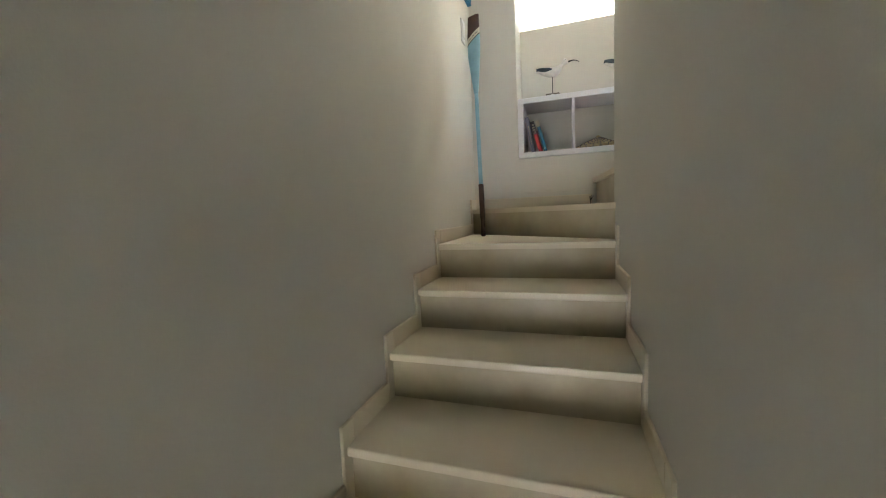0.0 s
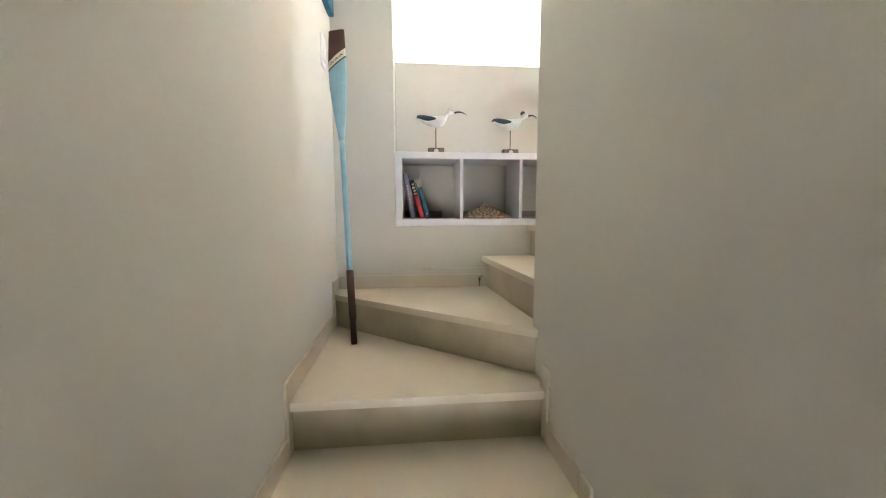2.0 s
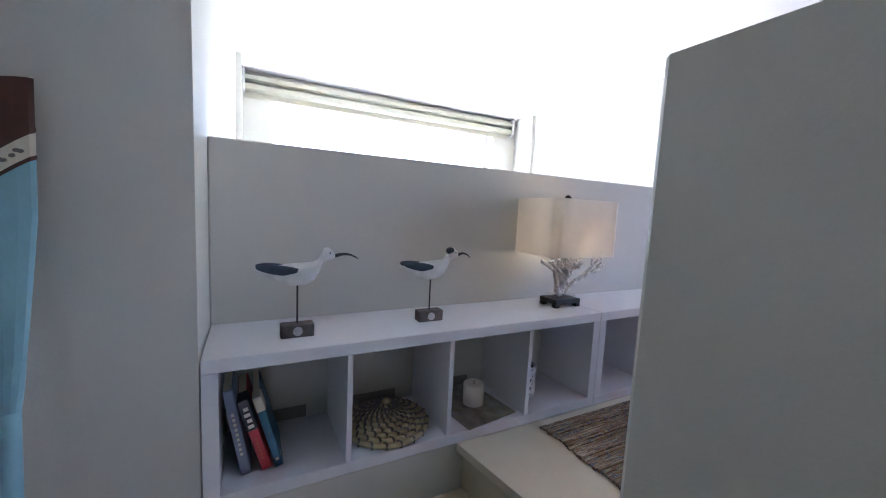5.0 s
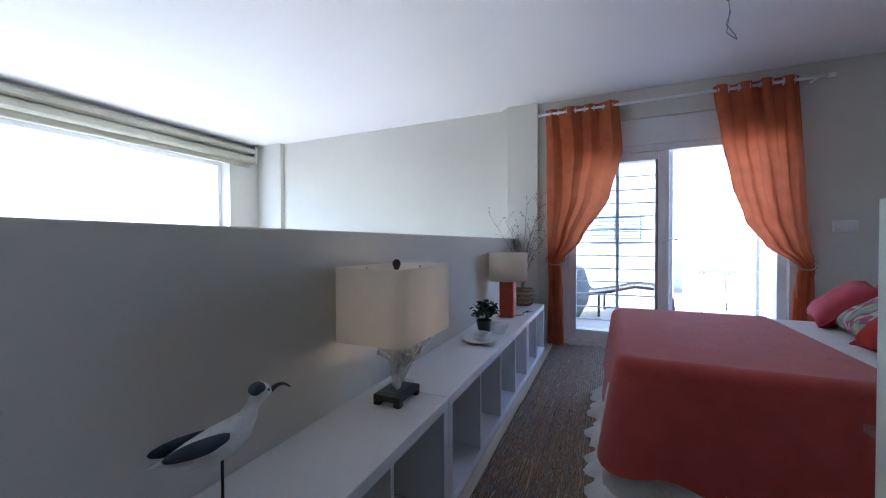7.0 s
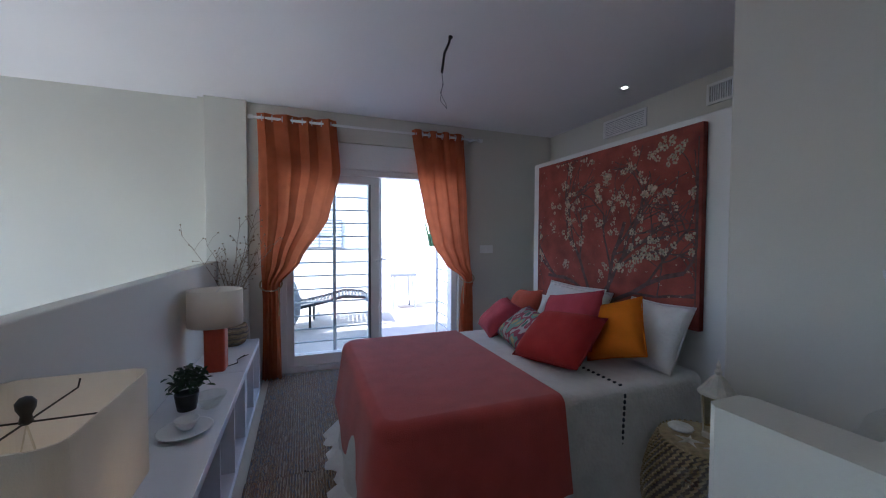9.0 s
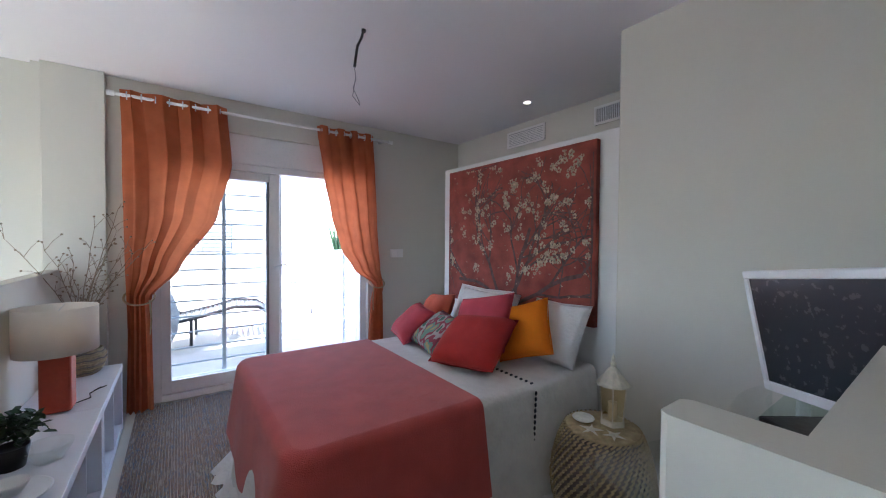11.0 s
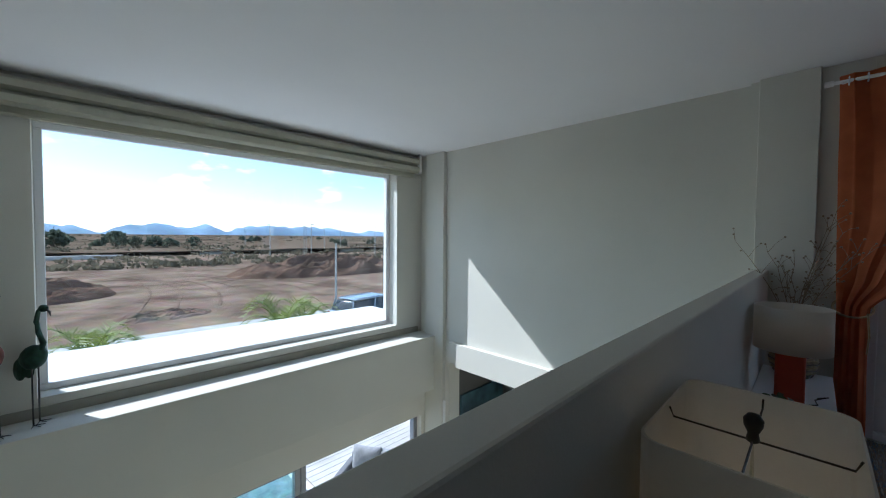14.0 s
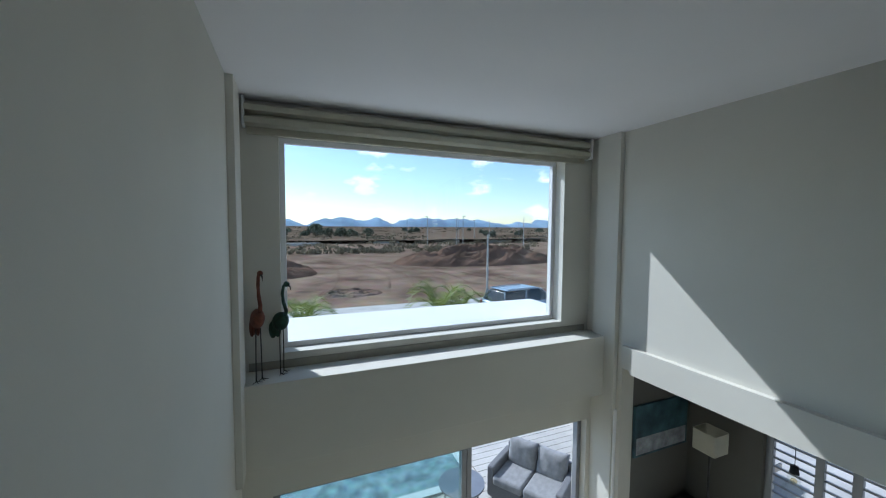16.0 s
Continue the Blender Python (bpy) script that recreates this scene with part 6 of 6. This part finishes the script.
def mound(x, y, rx_, ry_, h, seed, label, m=None):
    bm = bmesh.new()
    def fn(u, v):
        a, b = 2 * u - 1, 2 * v - 1
        k = max(0, 1 - (abs(a) ** 2.2 + abs(b) ** 2.2)) ** 0.7
        n_ = noise.fractal((a * 3 + seed, b * 3, seed), 0.9, 2.0, 5)
        return Vector((a * rx_, b * ry_, h * k * (0.8 + 0.5 * n_) - 0.12))
    grid(bm, fn, 54, 40)
    solo("earth_mound", bm, m or M_MOUND, label, "earth mound", (x, y, GZ), group="earth mounds", smooth=False)


mound(24, 44, 12, 6, 2.2, 2.0, "long heap of dark dug earth on the building land")
mound(-3.2, 38, 6.2, 4.5, 1.7, 5.0, "dark heap of dug earth on the building land")
mound(-3.6, 31, 3.4, 2.2, 0.9, 8.0, "small dark heap of dug earth")
mound(4.0, 25.5, 2.6, 1.6, 0.45, 11.0, "low pale heap of sand", M_SOIL)
M_TRACK = mat("compacted_soil", (0.21, 0.138, 0.098), 0.95, var=0.35, scale=1.5, bump=0.5, bscale=6, spec=0.0, tint=(0.30, 0.21, 0.155))
for k in range(8):
    bm = bmesh.new()
    xo = 3.0 + (k // 2) * 3.1 + (k % 2) * 1.3
    def tr(u, v, xo=xo, k=k):
        x = xo + (2.0 + 0.4 * k) * math.sin(v * 1.9 + 0.2 * k) + (u - 0.5) * (0.20 + 0.10 * noise.noise((v * 9, k, 0)))
        y = 27 + v * 17
        return Vector((x, y, GZ + 0.03))
    grid(bm, tr, 1, 40)
    fixed("track", bm, M_TRACK, "tyre track pressed into the soil")

# mountains, their distance haze painted in by the material
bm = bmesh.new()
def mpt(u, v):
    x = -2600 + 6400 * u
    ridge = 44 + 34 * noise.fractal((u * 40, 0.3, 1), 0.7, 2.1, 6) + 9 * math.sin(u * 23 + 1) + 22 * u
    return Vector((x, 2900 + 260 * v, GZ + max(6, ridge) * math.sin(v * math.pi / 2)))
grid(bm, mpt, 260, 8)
fixed("backdrop_mountains", bm, M_MOUNTAIN, "mountain range on the horizon, blue haze painted into its colour", smooth=True)


def tree_mesh(seed, h, w):
    rnd = random.Random(seed)
    t = thing("tree", "dark green bushy tree on the scrubland", "tree", (0, 0, -50), group="scrubland trees")
    part("trunk", tube(bmesh.new(), [(0, 0, -0.5), (0.1, 0, h * 0.25), (0.0, 0.1, h * 0.5)], 0.22, 7, 0.5), M_BARK, t)
    for k in range(4):
        a = k * 1.7 + seed
        part("limb", tube(bmesh.new(), [(0, 0, h * 0.25), (w * 0.25 * math.cos(a), w * 0.25 * math.sin(a), h * 0.5), (w * 0.4 * math.cos(a), w * 0.4 * math.sin(a), h * 0.7)], 0.1, 6, 0.4), M_BARK, t)
    bm = bmesh.new()
    for k in range(230):
        a, e = rnd.uniform(0, 6.28), rnd.uniform(-0.5, 1.5)
        r = (0.5 + 0.5 * rnd.random() ** 0.5)
        c = Vector((w / 2 * r * math.cos(a) * math.cos(e), w / 2 * r * math.sin(a) * math.cos(e), h * 0.55 + h * 0.45 * r * math.sin(e)))
        c += Vector((rnd.gauss(0, 0.2), rnd.gauss(0, 0.2), rnd.gauss(0, 0.25)))
        s = rnd.uniform(0.25, 0.6)
        m = Matrix.Translation(c) @ Euler((rnd.uniform(0, 6), rnd.uniform(0, 6), rnd.uniform(0, 6))).to_matrix().to_4x4()
        vs = [bm.verts.new(m @ Vector((s * math.cos(q), s * 0.7 * math.sin(q), 0.2 * s * math.sin(2 * q)))) for q in (0.3, 1.4, 2.6, 3.6, 4.5, 5.6)]
        bm.faces.new(vs)
    part("crown", bm, M_TREE, t)
    return t


rnd = random.Random(77)
protos = [tree_mesh(k, 4.2 + k * 0.6, 4.5 + (k % 2) * 1.5) for k in range(3)]
spots = [(-2, 110), (8, 118), (12, 122), (15, 116), (19, 121), (24, 119), (5, 126), (30, 150), (44, 170), (62, 185), (-25, 170), (-40, 200), (95, 175), (105, 180), (112, 172), (20, 210), (35, 230), (55, 240), (75, 250), (0, 240), (-20, 260), (130, 260), (88, 130), (70, 125), (64, 110)]
for i in range(70):
    yy = rnd.uniform(120, 1000)
    spots.append((rnd.uniform(-0.25, 0.95) * yy, yy))
for i, (x, y) in enumerate(spots):
    p = protos[i % 3]
    s = rnd.uniform(0.75, 1.25) * rnd.uniform(0.4, 0.9) * (1.0 if y < 240 else 0.7)
    if i < 3:
        p.matrix_basis = pose(x, y, GZ + 0.6, 0, 0, rnd.uniform(0, 360)) @ Matrix.Diagonal((s, s, s, 1))
    else:
        c = copy_thing(p, pose(x, y, GZ + 0.4 + (1.2 if y > 290 else 0.2), 0, 0, rnd.uniform(0, 360)) @ Matrix.Diagonal((s * 1.2, s * 1.2, s, 1)))
pole_spots = [(30, 62), (36, 78), (42, 90), (52, 100), (26, 70), (60, 105), (46, 66), (34, 110), (70, 120), (80, 118)]
lp0 = None
for i, (x, y) in enumerate(pole_spots):
    if lp0 is None:
        lp0 = thing("street_lamp", "thin grey street lamp post on the building land", "street lamp", (x, y, GZ), group="far street lamps")
        part("post", cyl(bmesh.new(), (0, 0, 0), (0, 0, 6.5), 0.09, 0.05, 8), M_CONCRETE, lp0)
        part("head", B(-0.1, 0.5, -0.1, 0.1, 6.45, 6.58), M_GREYFRAME, lp0)
    else:
        copy_thing(lp0, pose(x, y, GZ, 0, 0, i * 40))
pw = thing("lamp_post", "pale grey lamp post by the parked car", "lamp post", (11.3, 19.6, GZ))
part("post", cyl(bmesh.new(), (0, 0, 0), (0, 0, 4.1), 0.07, 0.05, 10), M_CONCRETE, pw)
part("collar", cyl(bmesh.new(), (0, 0, 0), (0, 0, 0.9), 0.09, seg=10), M_CONCRETE, pw)
for i, (x, y, w_) in enumerate(((2, 88, 10), (24, 96, 7), (42, 104, 14), (60, 98, 8), (34, 134, 20), (78, 142, 22))):
    fixed("concrete_slab", B(x - w_ / 2, x + w_ / 2, y, y + 1.2, GZ - 0.2, GZ + 0.75 + 0.1 * (i % 3), bev=0.05), M_CONCRETE, "pale unfinished concrete footing")
# low scrub bushes scattered over the land
rnd = random.Random(12)
verts, faces = [], []
for i in range(2600):
    y = 62 + 900 * rnd.random() ** 2.1
    x = rnd.uniform(-0.45, 1.05) * y + 4
    if noise.noise((x * 0.018, y * 0.012, 3.0)) < -0.12 and y < 420:
        continue
    s = rnd.uniform(0.3, 0.85) * (1 + y / 380)
    z = GZ + (0.1 if y < 95 else 1.1)
    for k in range(9):
        a, e = rnd.uniform(0, 6.28), rnd.uniform(0, 1)
        cx, cy, cz = x + s * rnd.gauss(0, 0.7), y + s * rnd.gauss(0, 0.5), z + s * 0.75 * e
        n0 = len(verts)
        for q in (0.2, 1.5, 2.7, 3.9, 5.1):
            w = s * rnd.uniform(0.25, 0.5)
            verts.append((cx + w * math.cos(q) * math.cos(a), cy + w * math.cos(q) * math.sin(a), cz + w * 0.8 * math.sin(q)))
        faces.append(tuple(range(n0, n0 + 5)))
me = bpy.data.meshes.new("scrub_bushes")
me.from_pydata(verts, [], faces)
me.materials.append(mat("scrub_leaves", (0.17, 0.15, 0.10), 0.95, var=0.4, scale=0.12, spec=0.0, tint=(0.26, 0.22, 0.15), trans=0.35))
tagged(new("scrub_bushes", me), "low dry olive-brown scrub bushes on the far land", "scrub", "", "stuff")


def palm(x, y, z, s, seed):
    rnd = random.Random(seed)
    t = thing("palm", "low young palm with yellow-green feathery fronds", "palm", (x, y, z), group="front palms")
    part("trunk", tube(bmesh.new(), [(0, 0, -0.3), (0, 0, 0.3 * s)], 0.12 * s, 10, 0.8), M_BARK, t)
    for k in range(19):
        a = k * 2.399 + rnd.uniform(-.2, .2)
        up = rnd.uniform(0.8, 1.9)
        ln_ = s * rnd.uniform(1.1, 1.6)
        bm = bmesh.new()
        pts = []
        for i in range(9):
            f = i / 8
            pts.append(Vector((math.cos(a) * ln_ * f * 0.75, math.sin(a) * ln_ * f * 0.75, 0.25 * s + ln_ * (up * f - (0.45 + 0.5 * up) * f * f))))
        tube(bm, pts, 0.014 * s, 5, 0.3)
        side = Vector((-math.sin(a), math.cos(a), 0))
        for i in range(1, 9):
            for h_ in (0.0, 0.5):
                c = pts[i].lerp(pts[max(i - 1, 0)], h_)
                d = (pts[i] - pts[i - 1]).normalized()
                for sg in (-1, 1):
                    l_ = ln_ * 0.30 * (1 - 0.55 * abs(i / 8 - 0.4))
                    tip = c + side * sg * l_ * 0.75 + d * l_ * 0.55 + Vector((0, 0, 0.10 * l_ + rnd.uniform(-.05, .05)))
                    bm.faces.new([bm.verts.new(v) for v in (c - d * 0.020 * s, c + d * 0.022 * s, tip)])
        part("frond", bm, M_PALM, t)


palm(6.7, 15.8, GZ + 0.15, 1.55, 1)
palm(7.9, 16.2, GZ + 0.1, 1.35, 2)
palm(0.9, 16.0, GZ + 0.1, 1.4, 3)

# parked car
car = thing("parked_car", "silver-blue estate car parked on the road", "car", (11.2, 15.6, GZ + 0.12), 8)
bm = bmesh.new()
bx(bm, -2.2, 2.2, -0.88, 0.88, 0.28, 0.95, bev=0.16, seg=4)
part("body", bm, M_CAR, car, smooth=True)
bm = bmesh.new()
prof = [(-2.05, 0.90), (-1.75, 1.42), (0.35, 1.48), (1.15, 0.92)]
lo = [bm.verts.new((x, -0.78 if z_ < 1 else -0.62, z_)) for x, z_ in prof]
hi = [bm.verts.new((x, 0.78 if z_ < 1 else 0.62, z_)) for x, z_ in prof]
bm.faces.new(lo)
bm.faces.new(list(reversed(hi)))
for i in range(4):
    bm.faces.new((lo[i], hi[i], hi[(i + 1) % 4], lo[(i + 1) % 4]))
bmesh.ops.bevel(bm, geom=list(bm.edges), offset=0.05, segments=3, affect="EDGES", profile=0.5)
cab = part("cabin", bm, M_CARGLASS, car, "dark tinted cabin glass", smooth=True)
part("roof", B(-1.72, 0.36, -0.62, 0.62, 1.455, 1.505, bev=0.02, seg=2), M_CAR, cab)
for sy in (-1, 1):
    part("roof_rail", cyl(bmesh.new(), (-1.6, sy * 0.58, 1.53), (0.2, sy * 0.58, 1.53), 0.018, seg=8), M_GREYFRAME, cab)
    for x0, x1 in ((-1.95, -1.75), (-0.72, -0.30), (0.40, 1.10)):
        part("pillar", tube(bmesh.new(), [(x0 if x1 < 0 else x1, sy * 0.775, 0.93), ((x0 + x1) / 2 if x1 < 0 else x0, sy * 0.635, 1.46)], 0.035, 6), M_CAR, cab)
    for xx in (-1.35, 1.35):
        wl = part("wheel", cyl(bmesh.new(), (xx, sy * 0.72, 0.32), (xx, sy * 0.90, 0.32), 0.32, seg=24), M_RUBBER, car)
        part("rim", cyl(bmesh.new(), (xx, sy * 0.89, 0.32), (xx, sy * 0.912, 0.32), 0.20, seg=12), M_STEEL, wl)
    part("headlight", ball(bmesh.new(), (2.15, sy * 0.62, 0.72), 0.12, 0.5, 1.3, 0.7), M_ACRYLIC, car)
    part("tail_light", ball(bmesh.new(), (-2.17, sy * 0.70, 0.80), 0.11, 0.4, 0.9, 1.2), M_RED, car)
